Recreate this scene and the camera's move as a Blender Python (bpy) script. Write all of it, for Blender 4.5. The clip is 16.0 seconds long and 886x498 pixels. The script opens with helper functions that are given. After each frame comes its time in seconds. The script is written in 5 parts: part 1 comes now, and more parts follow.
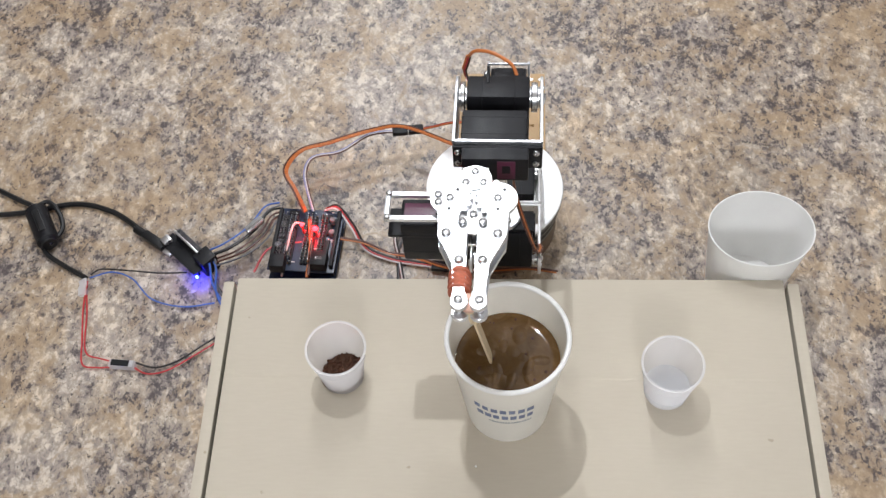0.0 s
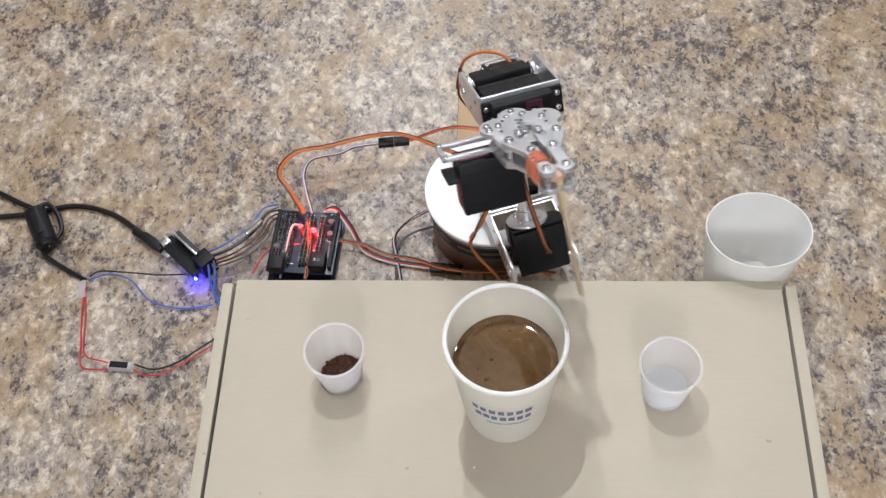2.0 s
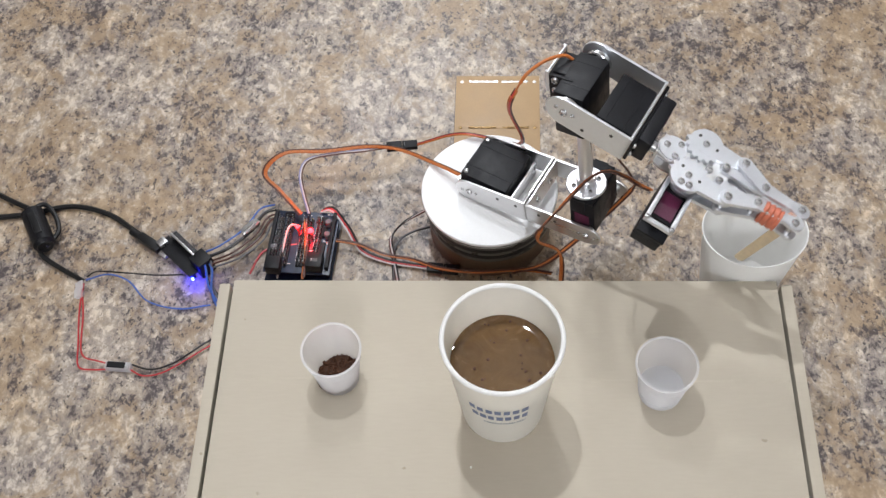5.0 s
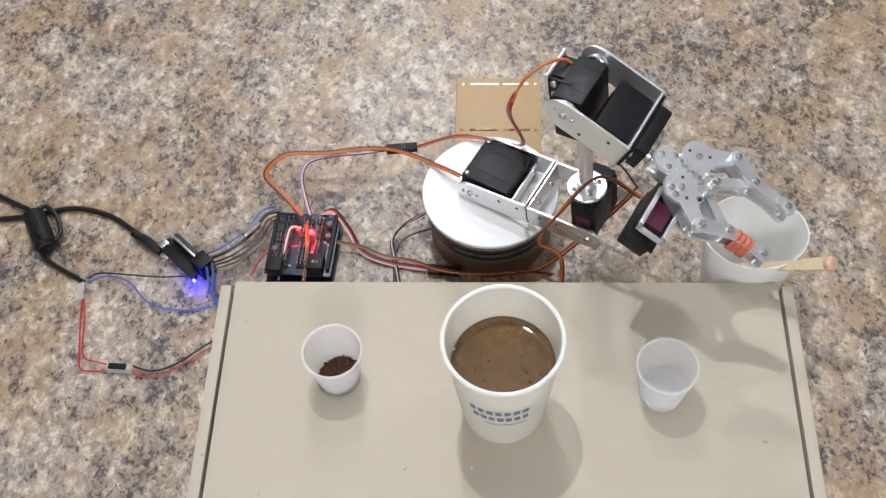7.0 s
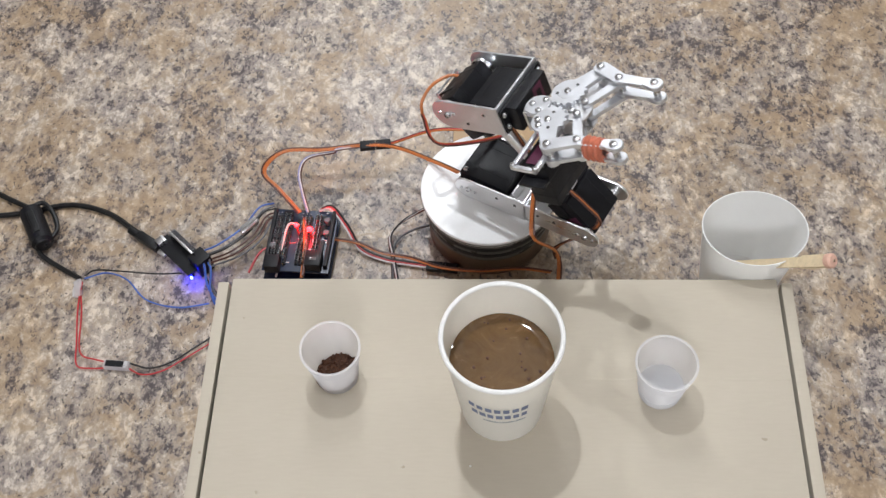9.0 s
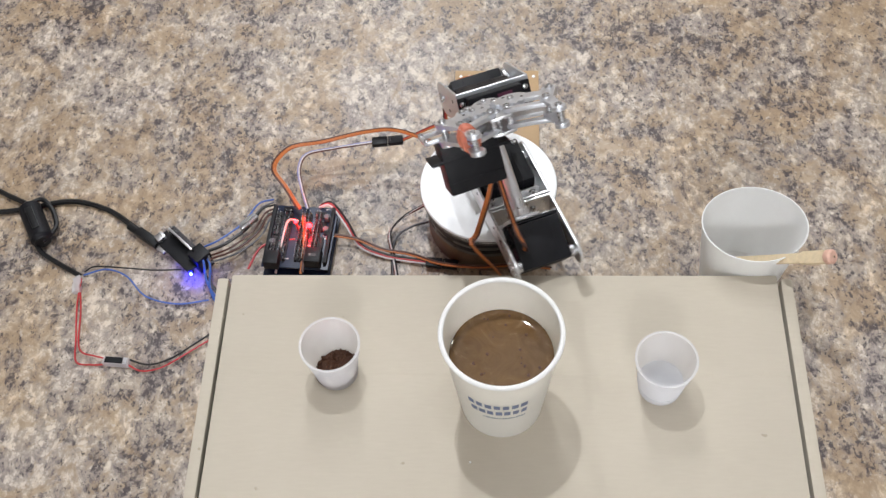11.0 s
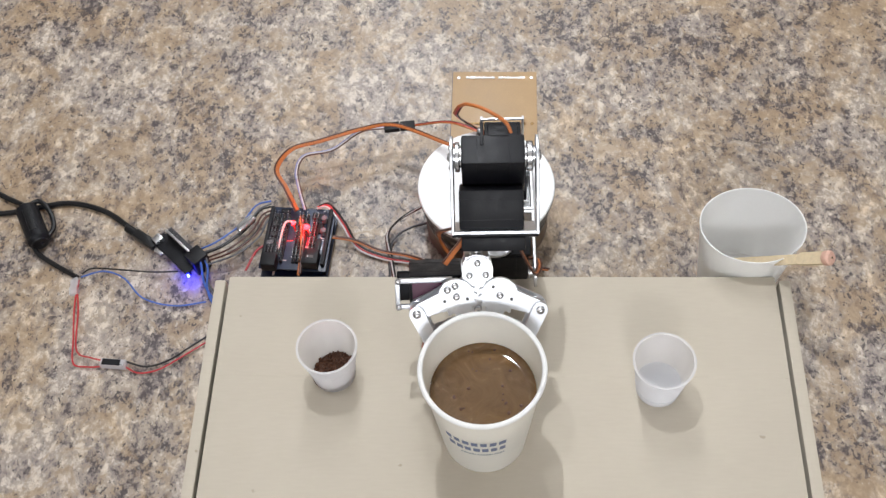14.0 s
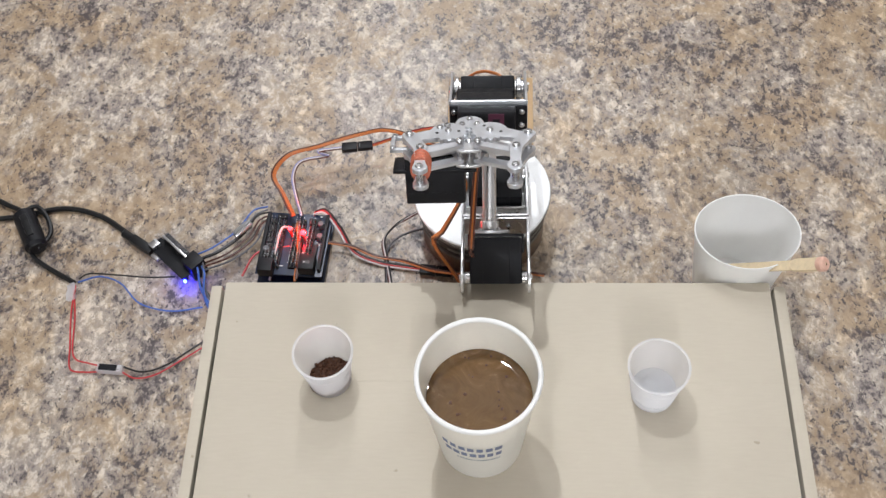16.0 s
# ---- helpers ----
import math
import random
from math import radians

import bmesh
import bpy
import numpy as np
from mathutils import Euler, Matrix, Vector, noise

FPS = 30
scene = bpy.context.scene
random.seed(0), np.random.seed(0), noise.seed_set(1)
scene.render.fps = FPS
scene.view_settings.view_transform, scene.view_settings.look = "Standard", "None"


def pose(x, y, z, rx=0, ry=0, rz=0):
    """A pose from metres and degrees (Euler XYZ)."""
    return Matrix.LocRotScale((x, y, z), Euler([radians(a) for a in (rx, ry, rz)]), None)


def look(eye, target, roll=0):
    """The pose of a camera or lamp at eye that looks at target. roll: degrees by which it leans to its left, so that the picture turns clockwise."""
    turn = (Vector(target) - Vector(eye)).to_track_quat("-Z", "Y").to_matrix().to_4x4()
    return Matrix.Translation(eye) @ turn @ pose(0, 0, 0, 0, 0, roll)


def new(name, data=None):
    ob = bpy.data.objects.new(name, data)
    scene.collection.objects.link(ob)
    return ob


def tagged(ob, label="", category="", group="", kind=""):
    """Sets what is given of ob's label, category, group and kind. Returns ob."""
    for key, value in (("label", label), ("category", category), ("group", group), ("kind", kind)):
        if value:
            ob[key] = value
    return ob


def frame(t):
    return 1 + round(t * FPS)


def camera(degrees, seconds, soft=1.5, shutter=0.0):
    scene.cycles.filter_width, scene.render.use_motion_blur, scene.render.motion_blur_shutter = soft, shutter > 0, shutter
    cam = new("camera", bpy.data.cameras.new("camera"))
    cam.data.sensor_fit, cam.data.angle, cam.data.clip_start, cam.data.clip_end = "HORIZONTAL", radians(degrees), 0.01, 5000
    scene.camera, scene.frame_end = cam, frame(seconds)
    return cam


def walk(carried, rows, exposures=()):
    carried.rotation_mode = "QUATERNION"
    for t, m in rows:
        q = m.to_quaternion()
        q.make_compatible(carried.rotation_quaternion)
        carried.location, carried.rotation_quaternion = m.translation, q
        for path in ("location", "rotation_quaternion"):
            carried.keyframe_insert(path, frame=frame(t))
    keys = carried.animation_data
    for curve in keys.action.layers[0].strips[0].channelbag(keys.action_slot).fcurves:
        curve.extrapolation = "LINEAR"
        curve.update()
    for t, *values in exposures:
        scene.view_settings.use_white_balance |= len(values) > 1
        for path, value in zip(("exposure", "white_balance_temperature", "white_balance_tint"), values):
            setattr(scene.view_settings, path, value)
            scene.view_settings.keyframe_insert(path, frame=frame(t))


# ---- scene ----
cam = camera(44.1, 16.0, 1.4, 0.9)

PATH = [
    (0, (0.001, -0.416, 0.765), (-0.118, 0.645, -0.926), -5.3),
    (0.5, (0.001, -0.418, 0.765), (-0.117, 0.646, -0.925), -5.3),
    (1, (0.001, -0.418, 0.765), (-0.115, 0.648, -0.924), -5.2),
    (1.5, (0.003, -0.416, 0.766), (-0.116, 0.645, -0.925), -5.4),
    (2, (0.002, -0.417, 0.766), (-0.116, 0.647, -0.923), -5.3),
    (2.5, (0.002, -0.413, 0.765), (-0.118, 0.647, -0.927), -5.5),
    (3, (0.002, -0.413, 0.765), (-0.11, 0.647, -0.927), -5.1),
    (3.5, (0.005, -0.413, 0.763), (-0.109, 0.647, -0.928), -5.2),
    (4, (0.002, -0.414, 0.766), (-0.108, 0.646, -0.926), -5.0),
    (6.5, (0.003, -0.421, 0.768), (-0.115, 0.65, -0.917), -5.3),
    (7, (0.003, -0.42, 0.767), (-0.113, 0.651, -0.918), -5.2),
    (7.5, (0.001, -0.419, 0.767), (-0.107, 0.651, -0.919), -4.9),
    (8, (0.002, -0.418, 0.767), (-0.107, 0.651, -0.92), -4.9),
    (8.5, (0.002, -0.419, 0.765), (-0.106, 0.651, -0.922), -4.8),
    (9, (0.002, -0.418, 0.765), (-0.109, 0.647, -0.924), -5.0),
    (11.5, (0.002, -0.418, 0.764), (-0.108, 0.642, -0.928), -5.0),
    (12, (0.001, -0.417, 0.765), (-0.106, 0.643, -0.927), -4.8),
    (12.5, (0.002, -0.418, 0.765), (-0.107, 0.646, -0.925), -4.8),
    (13, (0.001, -0.42, 0.765), (-0.108, 0.647, -0.923), -4.9),
    (13.5, (0.004, -0.418, 0.766), (-0.108, 0.645, -0.925), -5.1),
    (14, (0.004, -0.417, 0.763), (-0.107, 0.645, -0.928), -5.1),
    (14.5, (0.005, -0.415, 0.764), (-0.105, 0.643, -0.93), -5.2),
    (15, (0.006, -0.415, 0.763), (-0.106, 0.645, -0.93), -5.2),
    (15.5, (0.005, -0.415, 0.765), (-0.103, 0.645, -0.927), -5.0),
    (16, (0.006, -0.417, 0.766), (-0.102, 0.651, -0.922), -4.9),
]
# the clip's camera darkens a little while the bright arm is spread out: seconds, stops
EXPOSURES = [(0, -0.06), (3.0, -0.07), (4.0, -0.16), (6.5, -0.09), (8.0, -0.06), (8.5, -0.15), (9.0, -0.12), (11.5, -0.02), (12.5, 0.0), (13.0, -0.05), (13.5, -0.13), (14.0, -0.07), (15.5, -0.12), (16.0, -0.03)]
walk(cam, [(t, look(eye, target, roll)) for t, eye, target, roll in PATH], EXPOSURES)

# ---- light ----
world = bpy.data.worlds.new("room_glow")
scene.world = world
world.use_nodes = True
world.node_tree.nodes["Background"].inputs[0].default_value = (0.9, 0.95, 1.0, 1)
world.node_tree.nodes["Background"].inputs[1].default_value = 0.05

CEILING = 1.55
# unseen lamps matching shadows and sheen, last added as fill: x, y, watts, radius
LAMPS = [(-0.118, 0.235, 23.0, 0.011), (-0.135, 0.765, 13.5, 0.012), (-0.145, 1.30, 18.0, 0.022), (0.68, 0.33, 3.6, 0.013), (0.10, -1.54, 39.0, 0.14)]
LAMP_Z = 1.25
for lx, ly, watts, size in LAMPS:
    lamp = bpy.data.lights.new("unseen_lamp", "POINT")
    lamp.energy, lamp.shadow_soft_size, lamp.color = watts, size, (0.905, 0.945, 1.0)
    new("unseen_lamp", lamp).location = (lx, ly, LAMP_Z)


# ---- materials ----
def material(name, color=(0.5, 0.5, 0.5), rough=0.5, metal=0.0, spec=0.5):
    m = bpy.data.materials.new(name)
    m.use_nodes = True
    b = m.node_tree.nodes["Principled BSDF"]
    b.inputs["Base Color"].default_value = (*color, 1)
    b.inputs["Roughness"].default_value = rough
    b.inputs["Metallic"].default_value = metal
    b.inputs["Specular IOR Level"].default_value = spec
    return m, m.node_tree, b


def node(tree, kind, **values):
    n = tree.nodes.new(kind)
    for key, value in values.items():
        n.inputs[key.replace("_", " ")].default_value = value
    return n


def noise_of(tree, scale, detail=3.0, rough=0.55, distort=0.0, stretch=(1, 1, 1), turn=0.0, shift=(0, 0, 0)):
    co = tree.nodes.new("ShaderNodeTexCoord")
    mp = tree.nodes.new("ShaderNodeMapping")
    mp.inputs["Scale"].default_value = stretch
    mp.inputs["Rotation"].default_value = (0, 0, turn)
    mp.inputs["Location"].default_value = shift
    n = node(tree, "ShaderNodeTexNoise", Scale=scale, Detail=detail, Roughness=rough, Distortion=distort)
    tree.links.new(co.outputs["Object"], mp.inputs["Vector"])
    tree.links.new(mp.outputs[0], n.inputs["Vector"])
    return n


def ramp(tree, source, stops):
    r = tree.nodes.new("ShaderNodeValToRGB")
    e = r.color_ramp.elements
    while len(e) < len(stops):
        e.new(0.5)
    for el, (pos, col) in zip(e, stops):
        el.position = pos
        el.color = (*col, 1) if len(col) == 3 else col
    tree.links.new(source, r.inputs["Fac"])
    return r


def mix(tree, fac, a, b, mode="MIX"):
    m = tree.nodes.new("ShaderNodeMix")
    m.data_type, m.blend_type = "RGBA", mode
    for slot, value in ((0, fac), (6, a), (7, b)):
        if isinstance(value, (int, float)):
            m.inputs[slot].default_value = value
        elif isinstance(value, tuple):
            m.inputs[slot].default_value = (*value, 1)
        else:
            tree.links.new(value, m.inputs[slot])
    return m.outputs[2]


def bump(tree, b, source, strength, distance):
    n = node(tree, "ShaderNodeBump", Strength=strength, Distance=distance)
    tree.links.new(source, n.inputs["Height"])
    tree.links.new(n.outputs[0], b.inputs["Normal"])


def varied(name, color, rough, metal=0.0, spec=0.5, amount=0.12, scale=60, fine=600, relief=0.15):
    """A plain surface with soft stains, fine grain and uneven gloss."""
    m, tree, b = material(name, color, rough, metal, spec)
    big, small = noise_of(tree, scale), noise_of(tree, fine, 2)
    lo, hi = tuple(c * (1 - amount) for c in color), tuple(min(1, c * (1 + amount)) for c in color)
    base = ramp(tree, big.outputs["Fac"], [(0.3, lo), (0.7, hi)])
    col = mix(tree, 0.35, base.outputs[0], ramp(tree, small.outputs["Fac"], [(0.35, lo), (0.65, hi)]).outputs[0])
    tree.links.new(col, b.inputs["Base Color"])
    r = ramp(tree, big.outputs["Fac"], [(0.3, (rough * 0.8,) * 3), (0.7, (min(1, rough * 1.2),) * 3)])
    tree.links.new(r.outputs[0], b.inputs["Roughness"])
    bump(tree, b, small.outputs["Fac"], relief, 0.0004)
    return m


def counter_material():
    m, tree, b = material("stone_laminate", rough=0.40, spec=0.55)

    def blend(x, k, y):
        """y plus k times x less a half."""
        n = tree.nodes.new("ShaderNodeMath")
        n.operation = "MULTIPLY_ADD"
        tree.links.new(x, n.inputs[0])
        n.inputs[1].default_value = k
        if isinstance(y, float):
            n.inputs[2].default_value = y
        else:
            tree.links.new(y, n.inputs[2])
        return n.outputs[0]
    def cells(scale, shift, wobble):
        """A random grey for each grain of an irregular mosaic."""
        co = tree.nodes.new("ShaderNodeTexCoord")
        mp = tree.nodes.new("ShaderNodeMapping")
        mp.inputs["Scale"].default_value, mp.inputs["Location"].default_value, mp.inputs["Rotation"].default_value = (1.1, 0.85, 1), shift, (0, 0, 0.5)
        warp = node(tree, "ShaderNodeTexNoise", Scale=scale * 0.9, Detail=4.0, Roughness=0.65)
        push = tree.nodes.new("ShaderNodeVectorMath")
        push.operation = "MULTIPLY_ADD"
        push.inputs[1].default_value = (wobble / scale,) * 3
        v = node(tree, "ShaderNodeTexVoronoi", Scale=scale)
        tree.links.new(co.outputs["Object"], mp.inputs["Vector"])
        tree.links.new(mp.outputs[0], warp.inputs["Vector"])
        tree.links.new(warp.outputs["Color"], push.inputs[0])
        tree.links.new(mp.outputs[0], push.inputs[2])
        tree.links.new(push.outputs[0], v.inputs["Vector"])
        grey = tree.nodes.new("ShaderNodeSeparateColor")
        tree.links.new(v.outputs["Color"], grey.inputs[0])
        return grey.outputs[0]
    grit = noise_of(tree, 120, 6, 0.72, 0.4, (1.1, 0.85, 1), 0.5)
    mid = noise_of(tree, 44, 6, 0.66, 0.7, (1.15, 0.8, 1), 0.6, (4, 3, 0))
    drift = noise_of(tree, 7, 5, 0.62, 0.6, shift=(1, 5, 0))
    coarse, fine = cells(150, (0, 0, 0), 2.4), cells(360, (3, 7, 0), 2.0)
    clump = blend(drift.outputs["Fac"], 0.55, mid.outputs["Fac"])
    grain = blend(coarse, 0.28, blend(fine, 0.14, blend(grit.outputs["Fac"], 0.95, -0.762)))
    fac = blend(clump, 0.76, grain)
    shade = ramp(tree, fac, [(0.25, (0.072, 0.058, 0.057)), (0.35, (0.155, 0.129, 0.122)), (0.42, (0.275, 0.232, 0.206)), (0.51, (0.345, 0.291, 0.243)), (0.60, (0.425, 0.362, 0.298)), (0.74, (0.66, 0.59, 0.50))]).outputs[0]
    warm = noise_of(tree, 10, 6, 0.68, 0.9, shift=(3, 1, 0))
    tint = ramp(tree, warm.outputs["Fac"], [(0.38, (0.965, 0.96, 0.985)), (0.5, (1.0, 0.97, 0.93)), (0.62, (1.06, 0.935, 0.77))]).outputs[0]
    ground = mix(tree, 1.0, shade, tint, "MULTIPLY")
    rust = noise_of(tree, 42, 6, 0.70, 1.0, (1.1, 0.85, 1), 0.6, (7, 2, 0))
    stained = blend(coarse, 0.10, blend(warm.outputs["Fac"], 0.6, rust.outputs["Fac"]))
    ground = mix(tree, ramp(tree, stained, [(0.82, (0, 0, 0)), (0.96, (0.7, 0.7, 0.7))]).outputs[0], ground, (0.31, 0.215, 0.13))
    fleck = noise_of(tree, 210, 5, 0.70, 0.3, (1.1, 0.85, 1), 0.6, (9, 0, 0))
    gather = blend(clump, 0.46, blend(fine, 0.05, fleck.outputs["Fac"]))
    ground = mix(tree, ramp(tree, blend(gather, 1.0, -0.335), [(0.430, (0.92, 0.92, 0.92)), (0.455, (0, 0, 0))]).outputs[0], ground, (0.058, 0.046, 0.046))
    pale = noise_of(tree, 150, 5, 0.66, 0.0, (1.1, 0.85, 1), 0.5, (2, 8, 0))
    ground = mix(tree, ramp(tree, pale.outputs["Fac"], [(0.59, (0, 0, 0)), (0.66, (0.5, 0.5, 0.5))]).outputs[0], ground, (0.62, 0.56, 0.485))
    tree.links.new(ground, b.inputs["Base Color"])
    r = ramp(tree, grit.outputs["Fac"], [(0.3, (0.36, 0.36, 0.36)), (0.7, (0.47, 0.47, 0.47))])
    tree.links.new(r.outputs[0], b.inputs["Roughness"])
    bump(tree, b, fleck.outputs["Fac"], 0.12, 0.0004)
    return m


def cardboard_material():
    m, tree, b = material("cardboard", rough=0.72, spec=0.25)
    stain = noise_of(tree, 9, 4, 0.6)
    fibre = noise_of(tree, 500, 2, 0.6, 0, (0.15, 1, 1))
    flute = noise_of(tree, 30, 1, 0.4, 0, (0.1, 8, 1))
    base = ramp(tree, stain.outputs["Fac"], [(0.3, (0.49, 0.435, 0.35)), (0.7, (0.535, 0.48, 0.39))]).outputs[0]
    base = mix(tree, 0.16, base, ramp(tree, fibre.outputs["Fac"], [(0.3, (0.46, 0.405, 0.32)), (0.7, (0.565, 0.51, 0.42))]).outputs[0])
    spots = noise_of(tree, 70, 2, 0.5, 0, (1, 1, 1), 0, (5, 5, 0))
    base = mix(tree, ramp(tree, spots.outputs["Fac"], [(0.76, (0, 0, 0)), (0.79, (0.6, 0.6, 0.6))]).outputs[0], base, (0.30, 0.24, 0.17))
    tree.links.new(base, b.inputs["Base Color"])
    bump(tree, b, mix(tree, 0.5, flute.outputs["Fac"], fibre.outputs["Fac"]), 0.03, 0.0008)
    return m


def metal_material(name, color, rough):
    m, tree, b = material(name, color, rough, 1.0)
    brush = noise_of(tree, 300, 2, 0.5, 0, (0.1, 1, 1))
    r = ramp(tree, brush.outputs["Fac"], [(0.3, (rough * 0.75,) * 3), (0.7, (min(1, rough * 1.35),) * 3)])
    tree.links.new(r.outputs[0], b.inputs["Roughness"])
    bump(tree, b, brush.outputs["Fac"], 0.08, 0.0003)
    return m


def coffee_material():
    m, tree, b = material("milky_coffee", (0.17, 0.10, 0.05), 0.05)
    swirl = noise_of(tree, 45, 4, 0.6, 2.5)
    base = ramp(tree, swirl.outputs["Fac"], [(0.35, (0.120, 0.064, 0.023)), (0.6, (0.158, 0.088, 0.034)), (0.75, (0.235, 0.146, 0.070))])
    tree.links.new(base.outputs[0], b.inputs["Base Color"])
    wave = noise_of(tree, 40, 1, 0.4)
    bump(tree, b, wave.outputs["Fac"], 0.012, 0.001)
    return m


def glow_material(name, color, strength):
    m, tree, b = material(name, color, 0.3)
    b.inputs["Emission Color"].default_value = (*color, 1)
    b.inputs["Emission Strength"].default_value = strength
    return m


def frosted_material(name, color):
    """Thin milky plastic that lets part of the light straight through and scatters the rest."""
    m, tree, b = material(name, color, 0.35)
    out = tree.nodes["Material Output"]
    haze = noise_of(tree, 90, 2)
    r = ramp(tree, haze.outputs["Fac"], [(0.3, (0.28,) * 3), (0.7, (0.45,) * 3)])
    tree.links.new(r.outputs[0], b.inputs["Roughness"])
    soft = tree.nodes.new("ShaderNodeBsdfTranslucent")
    soft.inputs["Color"].default_value = (*color, 1)
    clear = tree.nodes.new("ShaderNodeBsdfTransparent")
    one, two = tree.nodes.new("ShaderNodeMixShader"), tree.nodes.new("ShaderNodeMixShader")
    one.inputs[0].default_value, two.inputs[0].default_value = 0.55, 0.48
    tree.links.new(b.outputs[0], one.inputs[1])
    tree.links.new(soft.outputs[0], one.inputs[2])
    tree.links.new(one.outputs[0], two.inputs[1])
    tree.links.new(clear.outputs[0], two.inputs[2])
    tree.links.new(two.outputs[0], out.inputs["Surface"])
    return m


COUNTER = counter_material()
CARD = cardboard_material()
CARD_EDGE = varied("cardboard_edge", (0.40, 0.33, 0.24), 0.85, amount=0.2, scale=120)
def thin_paper(m, share):
    """Lets part of the light that falls on one side out on the other."""
    tree = m.node_tree
    b = tree.nodes["Principled BSDF"]
    soft, both = tree.nodes.new("ShaderNodeBsdfTranslucent"), tree.nodes.new("ShaderNodeMixShader")
    tree.links.new(b.inputs["Base Color"].links[0].from_socket, soft.inputs["Color"])
    both.inputs[0].default_value = share
    tree.links.new(b.outputs[0], both.inputs[1])
    tree.links.new(soft.outputs[0], both.inputs[2])
    tree.links.new(both.outputs[0], tree.nodes["Material Output"].inputs["Surface"])
    return m


PAPER = varied("coated_paper", (0.955, 0.93, 0.865), 0.5, amount=0.03, scale=40, fine=900, relief=0.06)
PAPER_COOL = varied("white_paper", (0.975, 0.97, 0.955), 0.55, amount=0.03, scale=40, fine=900, relief=0.06)
thin_paper(PAPER, 0.30)
thin_paper(PAPER_COOL, 0.30)
INK = varied("navy_ink", (0.17, 0.21, 0.33), 0.6, amount=0.2, fine=1500)
INK_PALE = varied("pale_ink", (0.30, 0.34, 0.40), 0.6, amount=0.2, fine=1500)
COFFEE = coffee_material()
GROUNDS = varied("coffee_grounds", (0.085, 0.032, 0.014), 0.7, amount=0.5, scale=500, fine=2000, relief=0.5)
FROSTED = frosted_material("frosted_plastic", (0.965, 0.96, 0.98))
WATER = frosted_material("water", (0.95, 0.97, 1.0))
WATER.node_tree.nodes["Principled BSDF"].inputs["Base Color"].default_value = (0.8, 0.82, 0.85, 1)
ALU = metal_material("brushed_aluminium", (0.80, 0.80, 0.81), 0.34)
ALU_WHITE = varied("bright_aluminium", (0.76, 0.775, 0.81), 0.36, 0.9, amount=0.04, scale=90, relief=0.08)
STEEL = metal_material("steel", (0.62, 0.62, 0.63), 0.25)
DARK = varied("recess_shade", (0.05, 0.05, 0.05), 0.5)
BLACK = varied("black_plastic", (0.006, 0.006, 0.008), 0.48, 0.0, 0.26, amount=0.35, scale=120, fine=1200, relief=0.25)
BLACK_SOFT = varied("black_rubber", (0.008, 0.008, 0.009), 0.42, 0.0, 0.35, amount=0.3)
LABEL = varied("magenta_label", (0.085, 0.010, 0.038), 0.4, amount=0.2)
DISC = varied("white_paint", (0.92, 0.92, 0.92), 0.4, amount=0.03, scale=30, relief=0.05)
BROWN = varied("brown_board", (0.12, 0.076, 0.046), 0.4, amount=0.35, scale=40)
GREY = varied("grey_rubber", (0.085, 0.088, 0.078), 0.3, amount=0.2)
WOOD = varied("birch_wood", (0.68, 0.55, 0.36), 0.6, amount=0.12, scale=200)
TAPE = varied("orange_tape", (0.52, 0.15, 0.085), 0.55, amount=0.18, scale=300)
PEACH = varied("peach_rubber", (0.70, 0.43, 0.33), 0.6, amount=0.12, scale=200)
W_ORANGE = varied("orange_wire", (0.50, 0.15, 0.035), 0.4, amount=0.12)
W_RED = varied("red_wire", (0.50, 0.04, 0.045), 0.4, amount=0.12)
W_BROWN = varied("brown_wire", (0.09, 0.032, 0.02), 0.4, amount=0.12)
W_WHITE = varied("white_wire", (0.68, 0.64, 0.64), 0.45, amount=0.08)
W_BLUE = varied("blue_wire", (0.06, 0.13, 0.42), 0.4, amount=0.12)
W_VIOLET = varied("violet_wire", (0.26, 0.26, 0.46), 0.4, amount=0.12)
W_BLACK = varied("black_wire", (0.014, 0.012, 0.012), 0.45, amount=0.2)
W_GREY = varied("grey_wire", (0.11, 0.11, 0.12), 0.45, amount=0.2)
PCB = varied("blue_circuit_board", (0.008, 0.018, 0.050), 0.35, amount=0.3, scale=200)
TAN = varied("tan_circuit_board", (0.48, 0.32, 0.17), 0.45, amount=0.06, scale=50)
COPPER = varied("tinned_copper", (0.35, 0.22, 0.09), 0.35, 0.6, amount=0.3, scale=300)
FOIL = metal_material("silver_tape", (0.75, 0.76, 0.78), 0.3)
RED_LED = glow_material("red_led", (1.0, 0.0011, 0.0016), 260)
BLUE_LED = glow_material("blue_led", (0.0035, 0.006, 1.0), 420)
WALL = varied("wall_paint", (0.50, 0.48, 0.46), 0.8, amount=0.04, scale=3)
LAMP_WHITE = varied("lamp_enamel", (0.8, 0.8, 0.78), 0.4, amount=0.03)


# ---- mesh helpers ----
def finish(bm, name, mat, smooth=True):
    me = bpy.data.meshes.new(name)
    bmesh.ops.recalc_face_normals(bm, faces=bm.faces)
    bm.to_mesh(me)
    bm.free()
    me.materials.append(mat)
    if smooth:
        me.polygons.foreach_set("use_smooth", [True] * len(me.polygons))
        me.set_sharp_from_angle(angle=radians(35))
    return me


def thing(name, bm, mat, label, category, place=None, group="", kind=""):
    ob = new(name, finish(bm, name, mat) if bm else None)
    if place:
        ob.matrix_basis = place
    return tagged(ob, label, category, group, kind)


def part(name, bm, mat, parent, label="", place=None):
    ob = new(name, finish(bm, name, mat))
    ob.parent = parent
    if place:
        ob.matrix_basis = place
    return tagged(ob, label)


